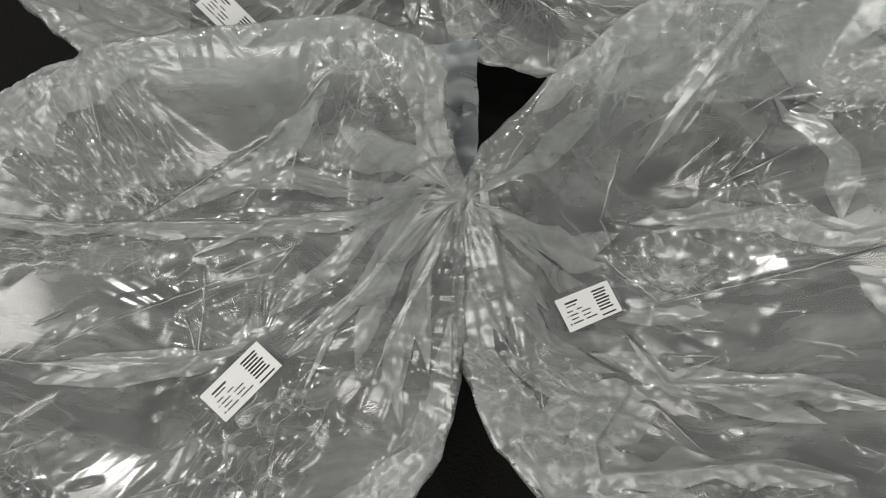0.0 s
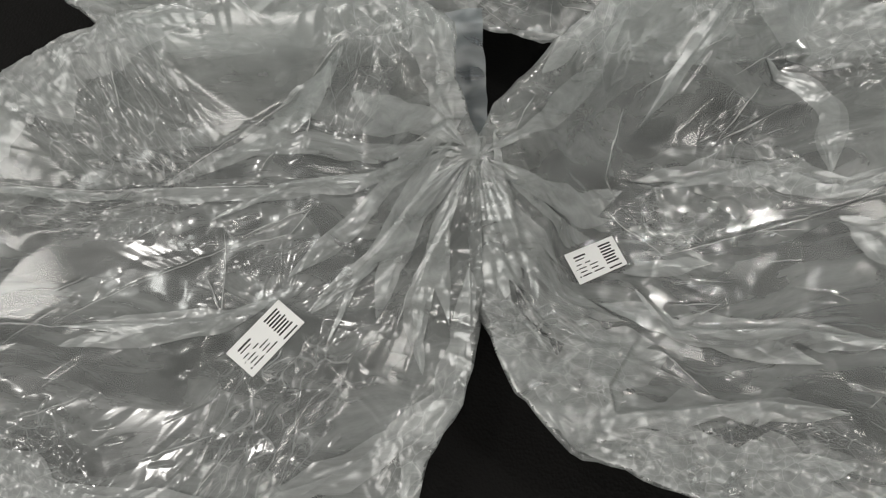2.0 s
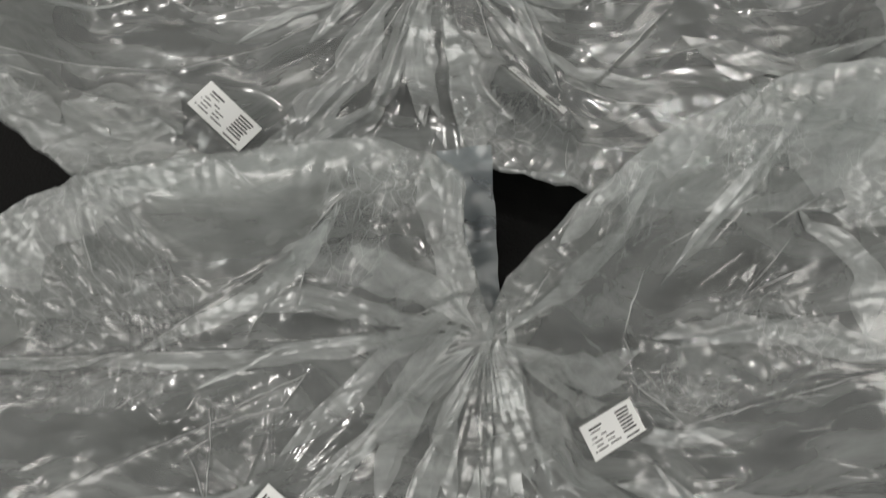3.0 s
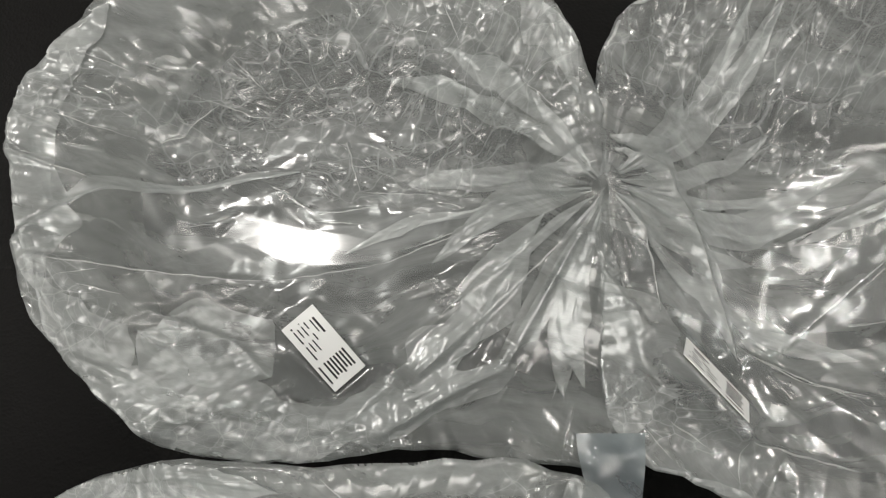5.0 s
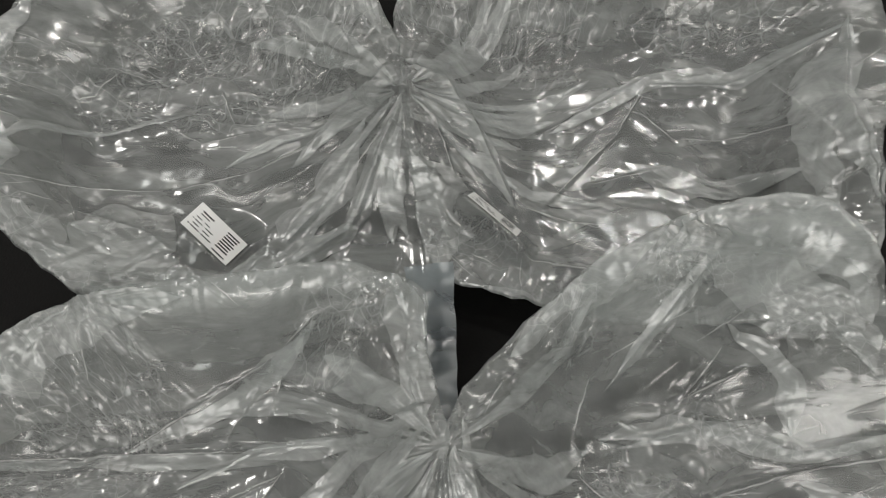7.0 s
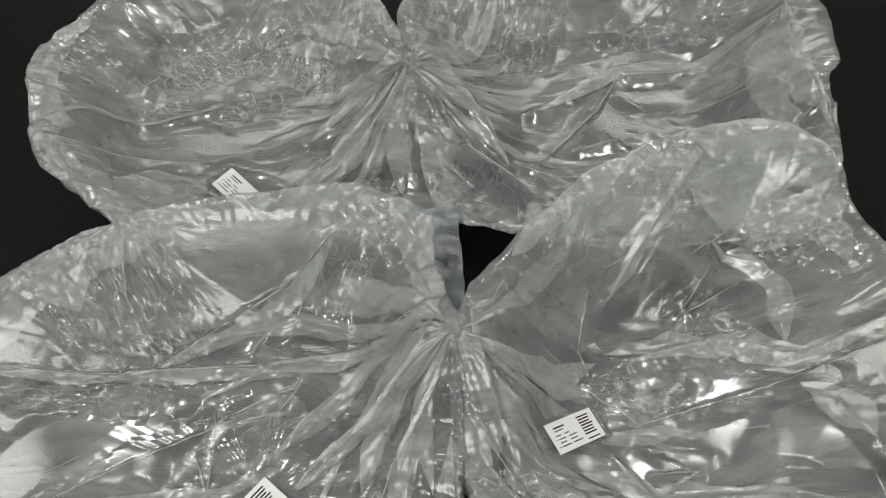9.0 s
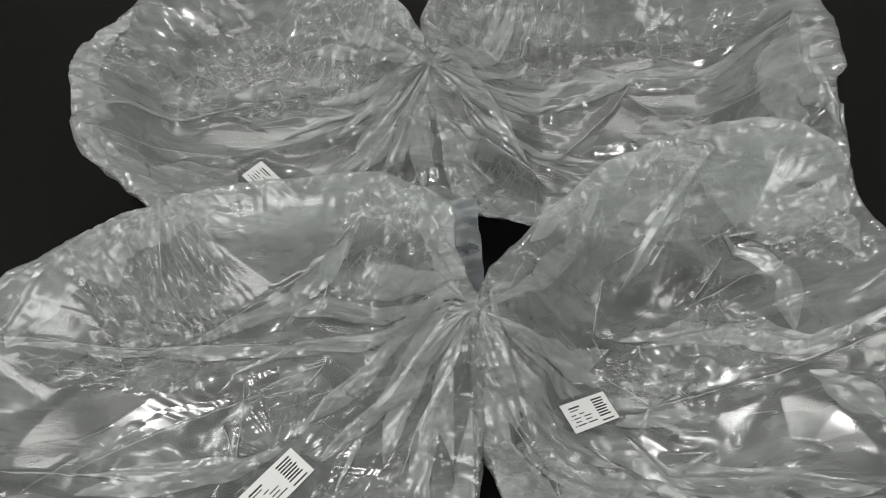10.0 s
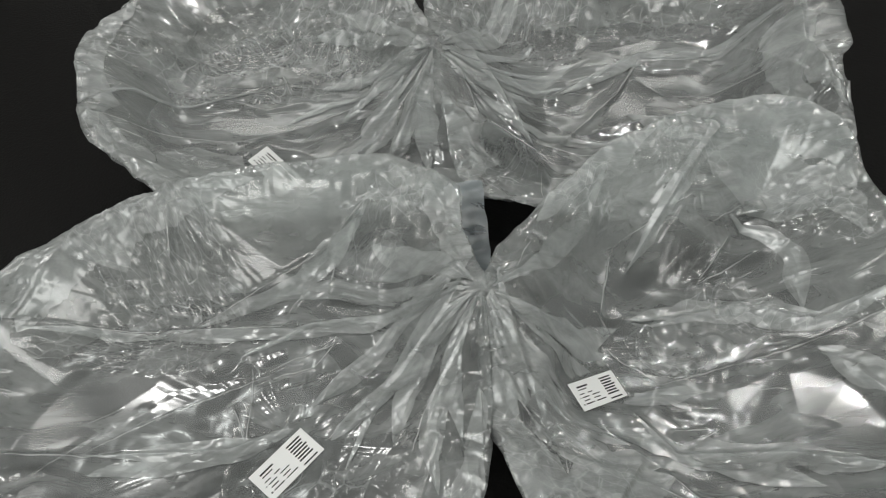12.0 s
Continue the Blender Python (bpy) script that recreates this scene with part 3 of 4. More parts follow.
# ---- the bags ----
a_folds_0 = [(-0.219, 0.33, -0.116, 0.341, 0.005, 0.006), (-0.116, 0.341, -0.027, 0.348, 0.005, 0.006), (-0.027, 0.348, 0.045, 0.361, 0.005, 0.006), (0.045, 0.361, 0.093, 0.38, 0.005, 0.006), (-0.103, 0.343, -0.048, 0.382, 0.005, 0.008), (-0.048, 0.382, -0.002, 0.414, 0.005, 0.008), (-0.002, 0.414, 0.018, 0.433, 0.005, 0.008), (-0.002, 0.415, -0.012, 0.369, 0.004, 0.004), (-0.014, 0.401, -0.037, 0.357, 0.003, 0.004), (0.091, 0.358, 0.046, 0.309, 0.005, 0.005), (0.046, 0.309, 0.001, 0.264, 0.005, 0.005), (0.094, 0.327, 0.068, 0.281, 0.004, 0.005), (0.068, 0.281, 0.061, 0.255, 0.004, 0.005), (-0, 0.335, -0.017, 0.326, 0.0035, 0.0035), (-0.017, 0.326, -0.043, 0.312, 0.0035, 0.0035)]
a_folds_1 = [(-0, 0.335, -0.012, 0.315, 0.003, 0.003), (-0.012, 0.315, -0.039, 0.307, 0.003, 0.003), (-0.017, 0.309, -0.015, 0.27, 0.004, 0.003), (-0.017, 0.309, -0.029, 0.27, 0.004, 0.003), (-0.063, 0.285, -0.051, 0.26, 0.003, 0.003), (-0.055, 0.314, -0.051, 0.285, 0.003, 0.003), (-0.051, 0.285, -0.051, 0.258, 0.003, 0.003), (-0.156, 0.251, -0.103, 0.28, 0.003, 0.004), (-0.103, 0.28, -0.039, 0.31, 0.003, 0.004), (-0.209, 0.251, -0.152, 0.249, 0.004, 0.006), (-0.152, 0.249, -0.06, 0.256, 0.004, 0.006), (-0.06, 0.256, -0.017, 0.272, 0.004, 0.006), (-0.126, 0.444, -0.122, 0.41, 0.006, 0.006), (-0.122, 0.41, -0.122, 0.385, 0.006, 0.006), (-0.146, 0.438, -0.183, 0.39, 0.004, 0.006)]
a_folds_2 = [(-0.183, 0.39, -0.215, 0.333, 0.004, 0.006)]
a_crumples = [(-0.115, 0.395, 0.066, 0.036, -55, 0.0044, 0.0052, 3.2), (-0.151, 0.369, 0.04, 0.025, -40, 0.0034, 0.006, 1.8), (0.024, 0.413, 0.03, 0.02, 60, 0.003, 0.006, 2.4), (0.041, 0.44, 0.032, 0.022, 30, 0.0032, 0.008, 1.3), (-0.15, 0.324, 0.07, 0.014, 5, 0.0026, 0.0045, 3), (-0.108, 0.323, 0.03, 0.014, 20, 0.003, 0.0055, 1.2), (-0.016, 0.196, 0.075, 0.035, 60, 0.0026, 0.01, 2.6), (-0.161, 0.165, 0.06, 0.03, -30, 0.003, 0.007, 1.5), (0.082, 0.194, 0.05, 0.02, 55, 0.003, 0.008, 2.2)]
a_pleats = [([(-0.215, 0.327), (-0.113, 0.337), (-0.025, 0.343), (0.046, 0.356), (0.093, 0.377)], 0.006, 0.007),
    ([(-0.137, 0.438), (-0.181, 0.385), (-0.212, 0.325)], 0.016, 0.022),
    ([(0.093, 0.367), (0.046, 0.307), (0.005, 0.264)], 0.012, 0.01),
    ([(0.104, 0.232), (0.088, 0.209), (0.056, 0.182), (0.023, 0.165), (-0.025, 0.148)], 0.014, 0.012),
    ([(-0.025, 0.148), (-0.075, 0.144), (-0.127, 0.152), (-0.184, 0.177)], 0.012, 0.016),
    ([(-0.099, 0.344), (-0.047, 0.372), (-0.001, 0.409), (0.019, 0.43)], 0.006, 0.01),
    ([(-0.152, 0.249), (-0.06, 0.255), (-0.017, 0.271)], 0.006, 0.014),
    ([(-0.146, 0.431), (-0.174, 0.394), (-0.204, 0.359), (-0.221, 0.331)], 0.03, 0.026),
    ([(0.087, 0.373), (0.046, 0.343), (0.017, 0.316), (-0.011, 0.287)], 0.014, 0.01),
    ([(0.066, 0.464), (0.081, 0.426), (0.086, 0.392), (0.090, 0.364)], 0.022, 0.012),
    ([(-0.150, 0.237), (-0.102, 0.247), (-0.058, 0.257), (-0.035, 0.265)], 0.014, 0.008)]
a_outline = [(0.106, 0.372, 0.086), (0.092, 0.415, 0.075), (0.088, 0.455, 0.08), (0.045, 0.466, 0.1), (-0.005, 0.459, 0.105), (-0.062, 0.446, 0.105), (-0.12, 0.438, 0.1), (-0.17, 0.409, 0.097), (-0.21, 0.379, 0.093), (-0.255, 0.334, 0.088), (-0.285, 0.25, 0.075), (-0.27, 0.19, 0.065), (-0.21, 0.15, 0.06), (-0.13, 0.125, 0.055), (-0.05, 0.112, 0.045), (0.02, 0.114, 0.04), (0.072, 0.145, 0.035), (0.083, 0.178, 0.045), (0.102, 0.211, 0.05), (0.112, 0.255, 0.06), (0.111, 0.29, 0.075), (0.108, 0.34, 0.09)]
a_relief = Relief(a_outline, 0.04, 0.085, a_folds_0 + a_folds_1 + a_folds_2, a_crumples,
    [(0.104, 0.355, 0.2, 0.0042, 7), (-0.015, 0.262, 0.13, 0.0014, 10), (-0.125, 0.43, 0.12, 0.0032, 11)], (-0.0205, 0.247, 53, 0.044, -9, 5), 11, [(-0.0784, 0.3205, 0.003, 0.006, 0.017)],
    [(0.031, 0.282, 0.06, 0.03, 40), (-0.053, 0.398, 0.05, 0.012, 35), (-0.175, 0.283, 0.07, 0.025, 10), (-0.049, 0.423, 0.06, 0.02, 0), (0.038, 0.213, 0.05, 0.03, 50), (0.007, 0.333, 0.06, 0.012, 10)])
plastic_bag(a_relief, 'translucent crumpled plastic bag with a label, gathered tightly at one side', a_pleats, [(5, 10, 0.012, 0.026), (16, 20, 0.008, 0.016), (11, 15.5, 0.014, 0.022)], [([(0.108, 0.36, 0.075), (0.102, 0.42, 0.05), (0.09, 0.485, 0.043)], 0.01, 0.036)])

b_folds_0 = [(0.122, 0.346, 0.135, 0.303, 0.007, 0.008), (0.135, 0.303, 0.164, 0.277, 0.007, 0.008), (0.164, 0.277, 0.208, 0.268, 0.007, 0.008), (0.125, 0.409, 0.191, 0.33, 0.004, 0.012), (0.129, 0.374, 0.167, 0.317, 0.003, 0.01), (0.204, 0.408, 0.197, 0.368, 0.005, 0.004), (0.197, 0.368, 0.204, 0.354, 0.005, 0.004), (0.198, 0.368, 0.252, 0.364, 0.006, 0.005), (0.252, 0.364, 0.285, 0.352, 0.006, 0.005), (0.284, 0.349, 0.236, 0.315, 0.004, 0.005), (0.236, 0.315, 0.202, 0.344, 0.004, 0.005), (0.231, 0.364, 0.302, 0.383, 0.008, 0.008), (0.302, 0.383, 0.357, 0.364, 0.008, 0.008), (0.357, 0.364, 0.417, 0.384, 0.008, 0.008), (0.289, 0.496, 0.26, 0.46, 0.006, 0.006)]
b_folds_1 = [(0.26, 0.46, 0.217, 0.4, 0.006, 0.006), (0.271, 0.454, 0.23, 0.431, 0.004, 0.005), (0.236, 0.315, 0.297, 0.334, 0.006, 0.007), (0.297, 0.334, 0.361, 0.354, 0.006, 0.007), (0.361, 0.354, 0.419, 0.367, 0.006, 0.007), (0.169, 0.314, 0.212, 0.297, 0.006, 0.008), (0.212, 0.297, 0.238, 0.264, 0.006, 0.008), (0.238, 0.264, 0.319, 0.269, 0.006, 0.008), (0.319, 0.269, 0.38, 0.262, 0.006, 0.008), (0.241, 0.282, 0.273, 0.284, 0.004, 0.004), (0.273, 0.284, 0.244, 0.267, 0.004, 0.004), (0.354, 0.344, 0.375, 0.332, 0.004, 0.005), (0.375, 0.332, 0.394, 0.305, 0.004, 0.005), (0.303, 0.435, 0.275, 0.398, 0.004, 0.005), (0.275, 0.398, 0.318, 0.42, 0.004, 0.005)]
b_folds_2 = [(0.211, 0.255, 0.19, 0.226, 0.01, 0.007), (0.19, 0.226, 0.193, 0.208, 0.01, 0.007), (0.193, 0.208, 0.232, 0.213, 0.01, 0.007), (0.232, 0.213, 0.288, 0.221, 0.01, 0.007), (0.288, 0.221, 0.343, 0.217, 0.01, 0.007), (0.231, 0.25, 0.261, 0.223, 0.004, 0.004), (0.121, 0.301, 0.148, 0.259, 0.005, 0.008), (0.148, 0.259, 0.189, 0.247, 0.005, 0.008)]
b_crumples = [(0.235, 0.336, 0.042, 0.016, -12, 0.0034, 0.0055, 1.8), (0.309, 0.379, 0.035, 0.02, -35, 0.0038, 0.008, 1.4), (0.263, 0.476, 0.035, 0.02, 0, 0.003, 0.0055, 1.2), (0.358, 0.449, 0.05, 0.02, -40, 0.003, 0.006, 1.5), (0.179, 0.437, 0.03, 0.03, 60, 0.003, 0.008, 2), (0.163, 0.247, 0.06, 0.03, -20, 0.003, 0.006, 2.2), (0.274, 0.188, 0.1, 0.025, 0, 0.0036, 0.006, 1.5), (0.285, 0.402, 0.03, 0.02, 60, 0.003, 0.009, 1.6), (0.338, 0.365, 0.05, 0.006, 3, 0.003, 0.006, 1.5)]
b_pleats = [([(0.116, 0.373), (0.127, 0.32), (0.161, 0.28), (0.204, 0.268)], 0.012, 0.012),
    ([(0.213, 0.256), (0.192, 0.228), (0.193, 0.209), (0.232, 0.211), (0.288, 0.218), (0.343, 0.215)], 0.016, 0.014),
    ([(0.198, 0.191), (0.253, 0.184), (0.339, 0.184)], 0.02, 0.024),
    ([(0.215, 0.291), (0.238, 0.264), (0.318, 0.266), (0.38, 0.261)], 0.014, 0.014),
    ([(0.23, 0.363), (0.299, 0.377), (0.354, 0.362), (0.412, 0.378)], 0.008, 0.008),
    ([(0.289, 0.496), (0.26, 0.457), (0.217, 0.4)], 0.012, 0.005),
    ([(0.255, 0.505), (0.309, 0.506), (0.361, 0.467), (0.388, 0.415)], 0.018, 0.02),
    ([(0.355, 0.347), (0.375, 0.332), (0.395, 0.309)], 0.01, 0.014),
    ([(0.234, 0.248), (0.211, 0.243), (0.191, 0.230), (0.186, 0.211), (0.172, 0.196)], 0.02, 0.026),
    ([(0.226, 0.255), (0.200, 0.253), (0.174, 0.243), (0.154, 0.231)], 0.016, 0.02),
    ([(0.138, 0.297), (0.149, 0.270), (0.177, 0.255), (0.210, 0.252)], 0.016, 0.016),
    ([(0.125, 0.275), (0.137, 0.243), (0.158, 0.215), (0.178, 0.198)], 0.022, 0.024),
    ([(0.189, 0.279), (0.217, 0.276), (0.244, 0.266), (0.288, 0.259), (0.337, 0.247)], 0.012, 0.02),
    ([(0.303, 0.450), (0.327, 0.440), (0.347, 0.414), (0.349, 0.375)], 0.012, 0.016),
    ([(0.216, 0.368), (0.264, 0.379), (0.315, 0.376), (0.365, 0.370)], 0.012, 0.012),
    ([(0.255, 0.505), (0.296, 0.488), (0.339, 0.467), (0.377, 0.435)], 0.03, 0.026)]
b_outline = [(0.116, 0.39, 0.085), (0.102, 0.358, 0.086), (0.102, 0.328, 0.078), (0.107, 0.28, 0.068), (0.121, 0.24, 0.065), (0.139, 0.212, 0.06), (0.167, 0.186, 0.055), (0.2, 0.176, 0.05), (0.245, 0.16, 0.05), (0.33, 0.14, 0.05), (0.41, 0.14, 0.05), (0.47, 0.19, 0.06), (0.49, 0.27, 0.07), (0.47, 0.35, 0.08), (0.425, 0.41, 0.085), (0.397, 0.45, 0.09), (0.39, 0.49, 0.098), (0.37, 0.52, 0.1), (0.34, 0.53, 0.1), (0.3, 0.525, 0.1), (0.255, 0.508, 0.1), (0.212, 0.483, 0.1), (0.17, 0.45, 0.097), (0.138, 0.417, 0.09)]
b_relief = Relief(b_outline, 0.02, 0.105, b_folds_0 + b_folds_1 + b_folds_2, b_crumples,
    [(0.106, 0.355, 0.15, 0.0042, 7), (0.268, 0.475, 0.09, 0.002, 9)], (0.1905, 0.311, 29, 0.021, -24, 2), 37, [(0.2467, 0.3621, -0.02, 0.02, 0.014), (0.2828, 0.3497, 0.023, 0.0, 0.013)],
    [(0.157, 0.365, 0.06, 0.03, -45), (0.241, 0.413, 0.045, 0.04, 0), (0.339, 0.311, 0.09, 0.03, -10), (0.338, 0.348, 0.06, 0.014, 5), (0.281, 0.24, 0.08, 0.02, 0), (0.331, 0.441, 0.04, 0.02, -30), (0.314, 0.312, 0.08, 0.035, -20), (0.335, 0.267, 0.07, 0.03, -15)])
plastic_bag(b_relief, 'translucent crumpled plastic bag with a rolled open mouth and a label', b_pleats, [(15, 20.5, 0.015, 0.032), (1, 5, 0.010, 0.018), (4.5, 10.5, 0.013, 0.024), (20.5, 23, 0.008, 0.016)])

c_folds_0 = [(-0.233, 0.524, -0.199, 0.567, 0.006, 0.007), (-0.199, 0.567, -0.135, 0.594, 0.006, 0.007), (-0.135, 0.594, -0.104, 0.603, 0.006, 0.007), (-0.218, 0.52, -0.106, 0.534, 0.006, 0.007), (-0.106, 0.534, -0.046, 0.555, 0.006, 0.007), (-0.046, 0.555, -0.009, 0.578, 0.006, 0.007), (-0.009, 0.578, 0.05, 0.626, 0.006, 0.007), (0.064, 0.604, 0.047, 0.555, 0.01, 0.009), (0.047, 0.555, 0.031, 0.509, 0.01, 0.009), (0.032, 0.509, 0.008, 0.493, 0.008, 0.007), (0.008, 0.493, -0.028, 0.463, 0.008, 0.007), (0.059, 0.618, 0.026, 0.608, 0.006, 0.006), (0.026, 0.608, -0.004, 0.582, 0.006, 0.006), (0.063, 0.595, 0.015, 0.535, 0.005, 0.006), (0.015, 0.535, -0.014, 0.498, 0.005, 0.006)]
c_folds_1 = [(-0.161, 0.632, -0.176, 0.611, 0.003, 0.003), (-0.176, 0.611, -0.188, 0.601, 0.003, 0.003), (-0.262, 0.585, -0.236, 0.57, 0.004, 0.005), (-0.236, 0.57, -0.208, 0.569, 0.004, 0.005), (-0.161, 0.505, -0.113, 0.496, 0.004, 0.005), (-0.113, 0.496, -0.092, 0.482, 0.004, 0.005), (-0.123, 0.592, -0.092, 0.578, 0.003, 0.004), (-0.092, 0.578, -0.057, 0.588, 0.003, 0.004), (-0.083, 0.625, -0.069, 0.596, 0.003, 0.003), (-0.069, 0.596, -0.027, 0.601, 0.003, 0.003), (-0.231, 0.511, -0.195, 0.478, 0.004, 0.004), (-0.195, 0.478, -0.165, 0.472, 0.004, 0.004)]
c_crumples = [(-0.091, 0.666, 0.1, 0.035, 20, 0.0042, 0.01, 1.4), (-0.008, 0.657, 0.06, 0.04, 60, 0.004, 0.011, 1.5), (-0.156, 0.625, 0.05, 0.03, 50, 0.0038, 0.012, 1.3), (-0.236, 0.613, 0.04, 0.03, 10, 0.003, 0.01, 1.3), (-0.196, 0.492, 0.04, 0.02, -50, 0.003, 0.008, 1.6), (-0.075, 0.605, 0.04, 0.02, 0, 0.004, 0.014, 1.3), (-0.088, 0.453, 0.09, 0.012, 5, 0.0028, 0.006, 1.5)]
c_pleats = [([(-0.238, 0.586), (-0.226, 0.554), (-0.211, 0.523)], 0.012, 0.014),
    ([(-0.16, 0.493), (-0.128, 0.481), (-0.097, 0.483)], 0.02, 0.026),
    ([(0.064, 0.602), (0.047, 0.554), (0.031, 0.509), (0.008, 0.492), (-0.025, 0.465)], 0.012, 0.01),
    ([(-0.067, 0.455), (-0.028, 0.472), (0.011, 0.523), (0.019, 0.55)], 0.016, 0.018),
    ([(0.057, 0.614), (0.027, 0.605), (-0.004, 0.581)], 0.01, 0.012),
    ([(-0.233, 0.525), (-0.2, 0.569), (-0.136, 0.595), (-0.104, 0.603)], 0.005, 0.006),
    ([(-0.153, 0.496), (-0.134, 0.503), (-0.111, 0.490), (-0.091, 0.482)], 0.036, 0.024),
    ([(-0.162, 0.473), (-0.143, 0.462), (-0.113, 0.463), (-0.077, 0.465)], 0.026, 0.03),
    ([(-0.151, 0.448), (-0.103, 0.451), (-0.063, 0.457), (-0.033, 0.478), (-0.001, 0.492), (0.031, 0.510)], 0.02, 0.018),
    ([(-0.019, 0.491), (-0.001, 0.522), (0.017, 0.556), (0.038, 0.592)], 0.03, 0.016),
    ([(-0.241, 0.585), (-0.232, 0.558), (-0.221, 0.538), (-0.214, 0.521)], 0.02, 0.024)]
c_outline = [(0.069, 0.6, 0.074), (0.062, 0.635, 0.073), (0.054, 0.66, 0.075), (0.036, 0.69, 0.08), (0.012, 0.712, 0.085), (-0.04, 0.745, 0.09), (-0.12, 0.755, 0.09), (-0.185, 0.725, 0.088), (-0.225, 0.67, 0.085), (-0.25, 0.607, 0.085), (-0.239, 0.557, 0.085), (-0.222, 0.506, 0.084), (-0.192, 0.477, 0.085), (-0.157, 0.452, 0.08), (-0.136, 0.439, 0.07), (-0.108, 0.436, 0.055), (-0.07, 0.441, 0.05), (-0.037, 0.45, 0.04), (0, 0.46, 0.034), (0.045, 0.462, 0.038), (0.095, 0.472, 0.04), (0.1, 0.525, 0.046), (0.078, 0.57, 0.066)]
c_relief = Relief(c_outline, 0.03, 0.1, c_folds_0 + c_folds_1, c_crumples,
    [(0.066, 0.603, 0.17, 0.0045, 6)], (-0.07, 0.5025, -39, 0.034, -15, 0), 61, [],
    [(-0.139, 0.559, 0.11, 0.026, 2), (-0.05, 0.57, 0.06, 0.025, 15), (-0.059, 0.522, 0.07, 0.03, 0), (0.024, 0.489, 0.05, 0.02, 0)])
plastic_bag(c_relief, 'translucent crumpled plastic bag with a smooth sunken middle and a label', c_pleats, [(8.2, 11.4, 0.010, 0.020), (11, 17, 0.012, 0.026), (2, 6, 0.010, 0.018)])

d_folds_0 = [(0.065, 0.627, 0.096, 0.626, 0.008, 0.007), (0.096, 0.626, 0.121, 0.595, 0.008, 0.007), (0.121, 0.595, 0.15, 0.546, 0.008, 0.007), (0.15, 0.546, 0.154, 0.534, 0.008, 0.007), (0.166, 0.538, 0.193, 0.53, 0.006, 0.006), (0.193, 0.53, 0.228, 0.528, 0.006, 0.006), (0.073, 0.563, 0.111, 0.534, 0.007, 0.008), (0.143, 0.502, 0.158, 0.494, 0.006, 0.006), (0.158, 0.494, 0.219, 0.488, 0.006, 0.006), (0.178, 0.607, 0.224, 0.637, 0.007, 0.008), (0.224, 0.637, 0.266, 0.667, 0.007, 0.008), (0.265, 0.659, 0.237, 0.61, 0.005, 0.006), (0.237, 0.61, 0.179, 0.544, 0.005, 0.006), (0.265, 0.659, 0.333, 0.665, 0.006, 0.008), (0.333, 0.665, 0.411, 0.686, 0.006, 0.008)]
d_folds_1 = [(0.259, 0.634, 0.286, 0.612, 0.005, 0.006), (0.286, 0.612, 0.398, 0.611, 0.005, 0.006), (0.407, 0.694, 0.399, 0.621, 0.008, 0.008), (0.399, 0.621, 0.407, 0.537, 0.008, 0.008), (0.363, 0.655, 0.39, 0.591, 0.004, 0.005), (0.217, 0.566, 0.282, 0.586, 0.004, 0.005), (0.164, 0.539, 0.223, 0.525, 0.004, 0.005), (0.161, 0.537, 0.133, 0.503, 0.003, 0.004), (0.06, 0.624, 0.089, 0.591, 0.004, 0.004), (0.089, 0.591, 0.106, 0.552, 0.004, 0.004)]
d_crumples = [(0.147, 0.694, 0.05, 0.05, 75, 0.0042, 0.01, 2), (0.17, 0.707, 0.06, 0.05, 70, 0.0044, 0.01, 1.8), (0.337, 0.723, 0.1, 0.03, 10, 0.0035, 0.011, 1.5), (0.084, 0.692, 0.035, 0.05, 80, 0.004, 0.011, 1.5), (0.122, 0.501, 0.05, 0.02, 10, 0.003, 0.008, 1.5), (0.41, 0.55, 0.02, 0.03, 60, 0.003, 0.007, 1.6)]
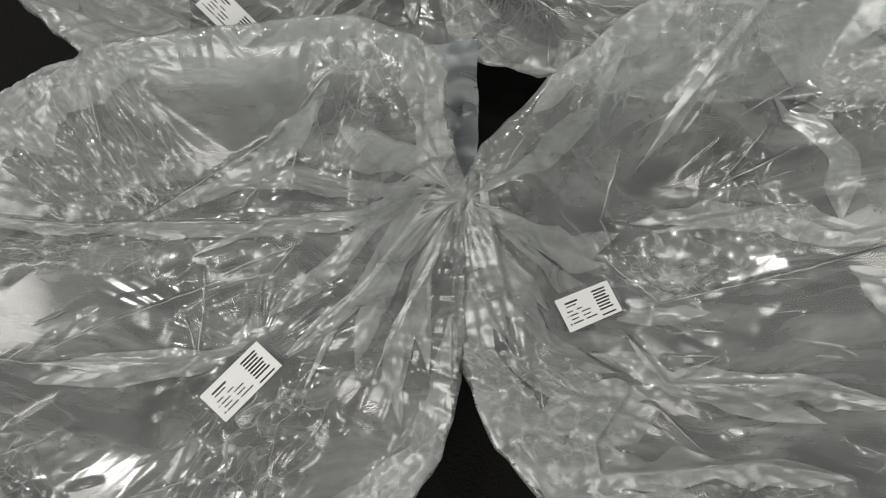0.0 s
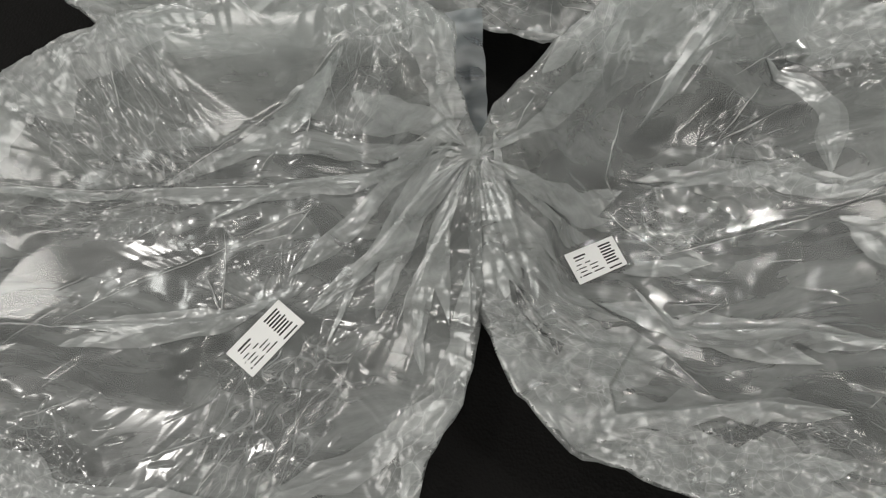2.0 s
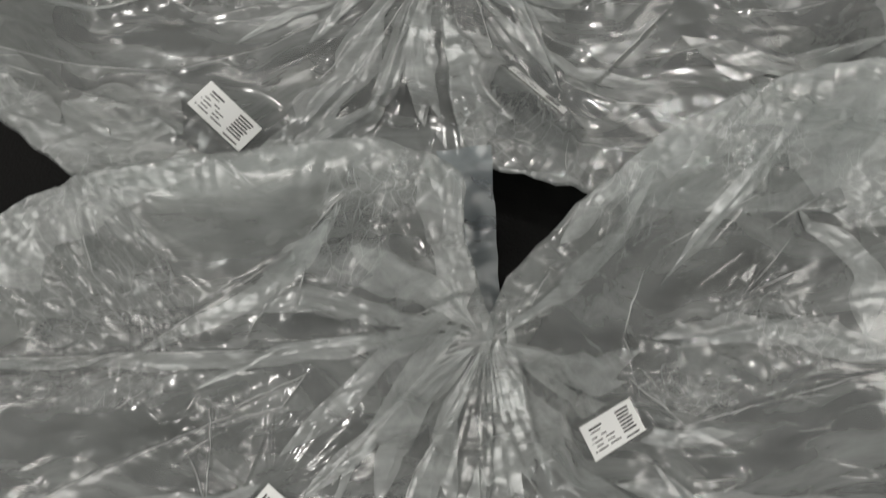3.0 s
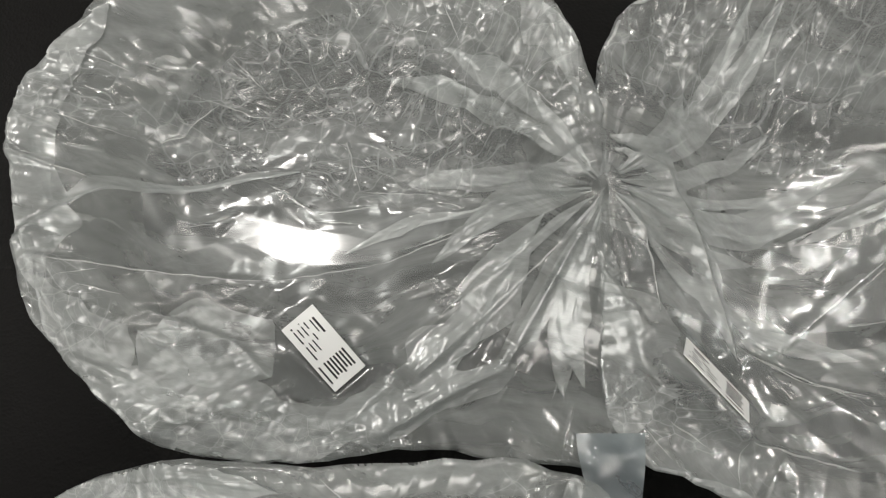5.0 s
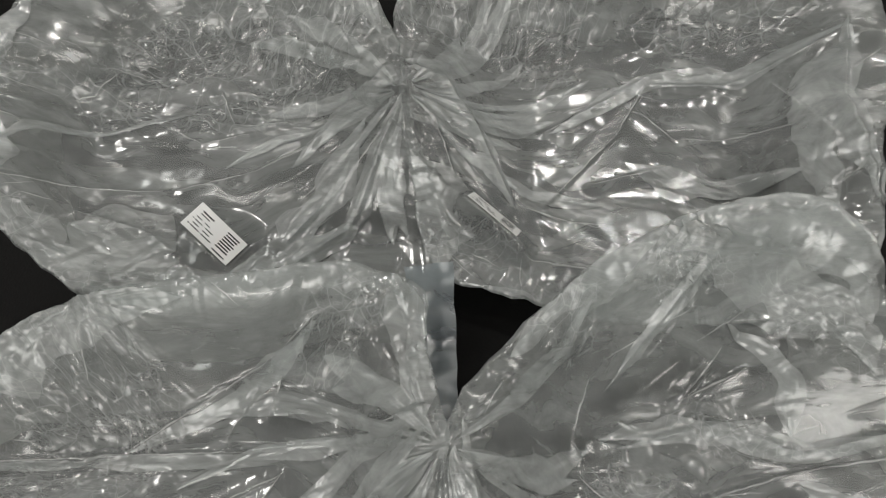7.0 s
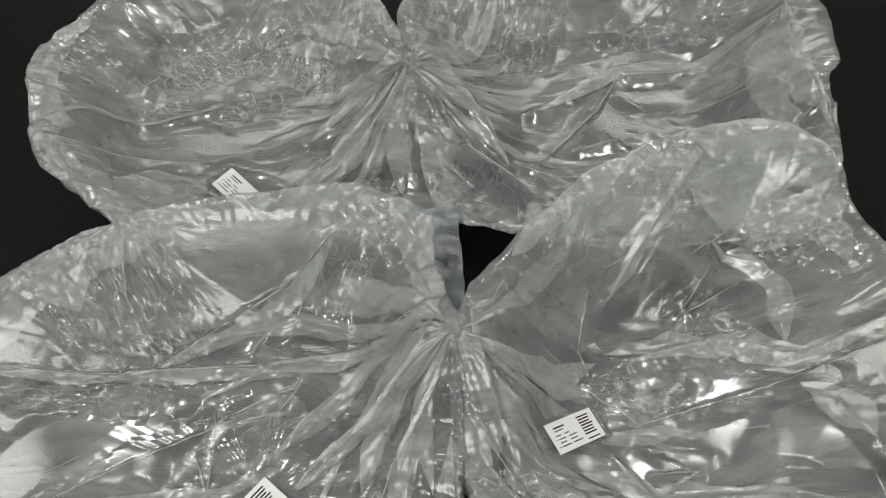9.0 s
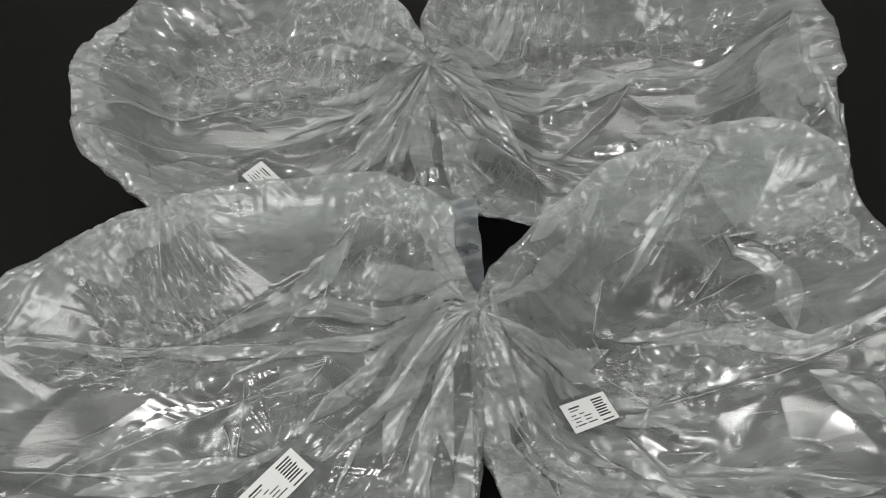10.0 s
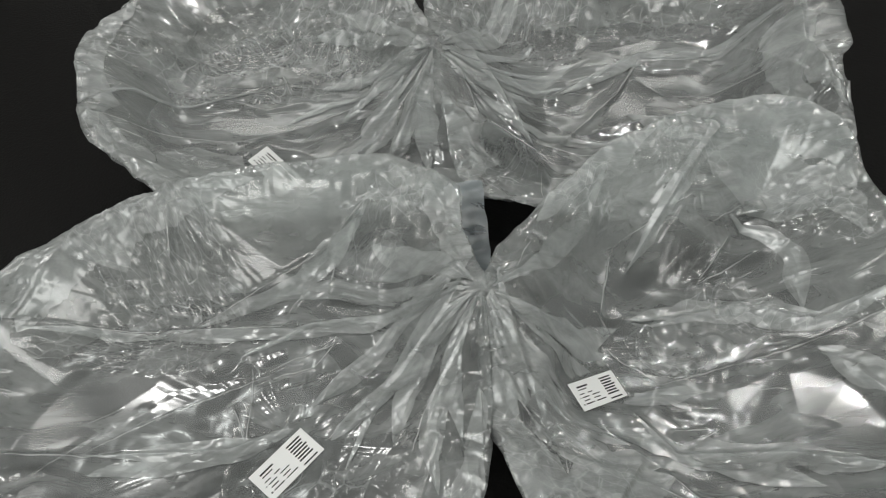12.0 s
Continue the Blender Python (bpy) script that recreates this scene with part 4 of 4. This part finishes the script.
d_pleats = [([(0.067, 0.626), (0.096, 0.625), (0.121, 0.592), (0.15, 0.546), (0.154, 0.535)], 0.01, 0.012),
    ([(0.407, 0.694), (0.399, 0.621), (0.407, 0.537)], 0.012, 0.018),
    ([(0.181, 0.605), (0.224, 0.635), (0.266, 0.665), (0.334, 0.671), (0.406, 0.688)], 0.01, 0.014),
    ([(0.071, 0.522), (0.095, 0.498), (0.101, 0.479)], 0.03, 0.02),
    ([(0.064, 0.635), (0.092, 0.631), (0.115, 0.596), (0.135, 0.567), (0.152, 0.541)], 0.016, 0.014),
    ([(0.072, 0.559), (0.084, 0.537), (0.093, 0.515), (0.096, 0.489)], 0.03, 0.034),
    ([(0.414, 0.679), (0.387, 0.654), (0.380, 0.586), (0.381, 0.519)], 0.022, 0.014),
    ([(0.244, 0.587), (0.282, 0.567), (0.331, 0.565), (0.372, 0.573)], 0.016, 0.016)]
d_outline = [(0.062, 0.61, 0.078), (0.056, 0.648, 0.075), (0.053, 0.675, 0.078), (0.066, 0.71, 0.083), (0.11, 0.745, 0.09), (0.2, 0.77, 0.09), (0.32, 0.775, 0.09), (0.415, 0.75, 0.09), (0.438, 0.7, 0.085), (0.436, 0.624, 0.085), (0.419, 0.593, 0.085), (0.416, 0.54, 0.085), (0.402, 0.493, 0.08), (0.37, 0.46, 0.06), (0.28, 0.45, 0.045), (0.2, 0.452, 0.04), (0.16, 0.462, 0.04), (0.13, 0.47, 0.042), (0.101, 0.475, 0.044), (0.084, 0.5, 0.048), (0.076, 0.54, 0.058), (0.066, 0.575, 0.07)]
d_relief = Relief(d_outline, 0.022, 0.1, d_folds_0 + d_folds_1, d_crumples,
    [(0.064, 0.607, 0.19, 0.0045, 6)], (0.136, 0.521, -37, 0.058, -6, -56), 83, [],
    [(0.334, 0.64, 0.08, 0.018, 0), (0.12, 0.618, 0.02, 0.04, -70), (0.189, 0.573, 0.06, 0.04, 0), (0.215, 0.595, 0.05, 0.025, 20), (0.116, 0.508, 0.05, 0.02, -40)])
plastic_bag(d_relief, 'translucent crumpled plastic bag with long folds and a steeply tilted label', d_pleats, [(9.2, 12.6, 0.012, 0.020), (15, 19, 0.010, 0.018), (1.2, 5, 0.012, 0.022)])
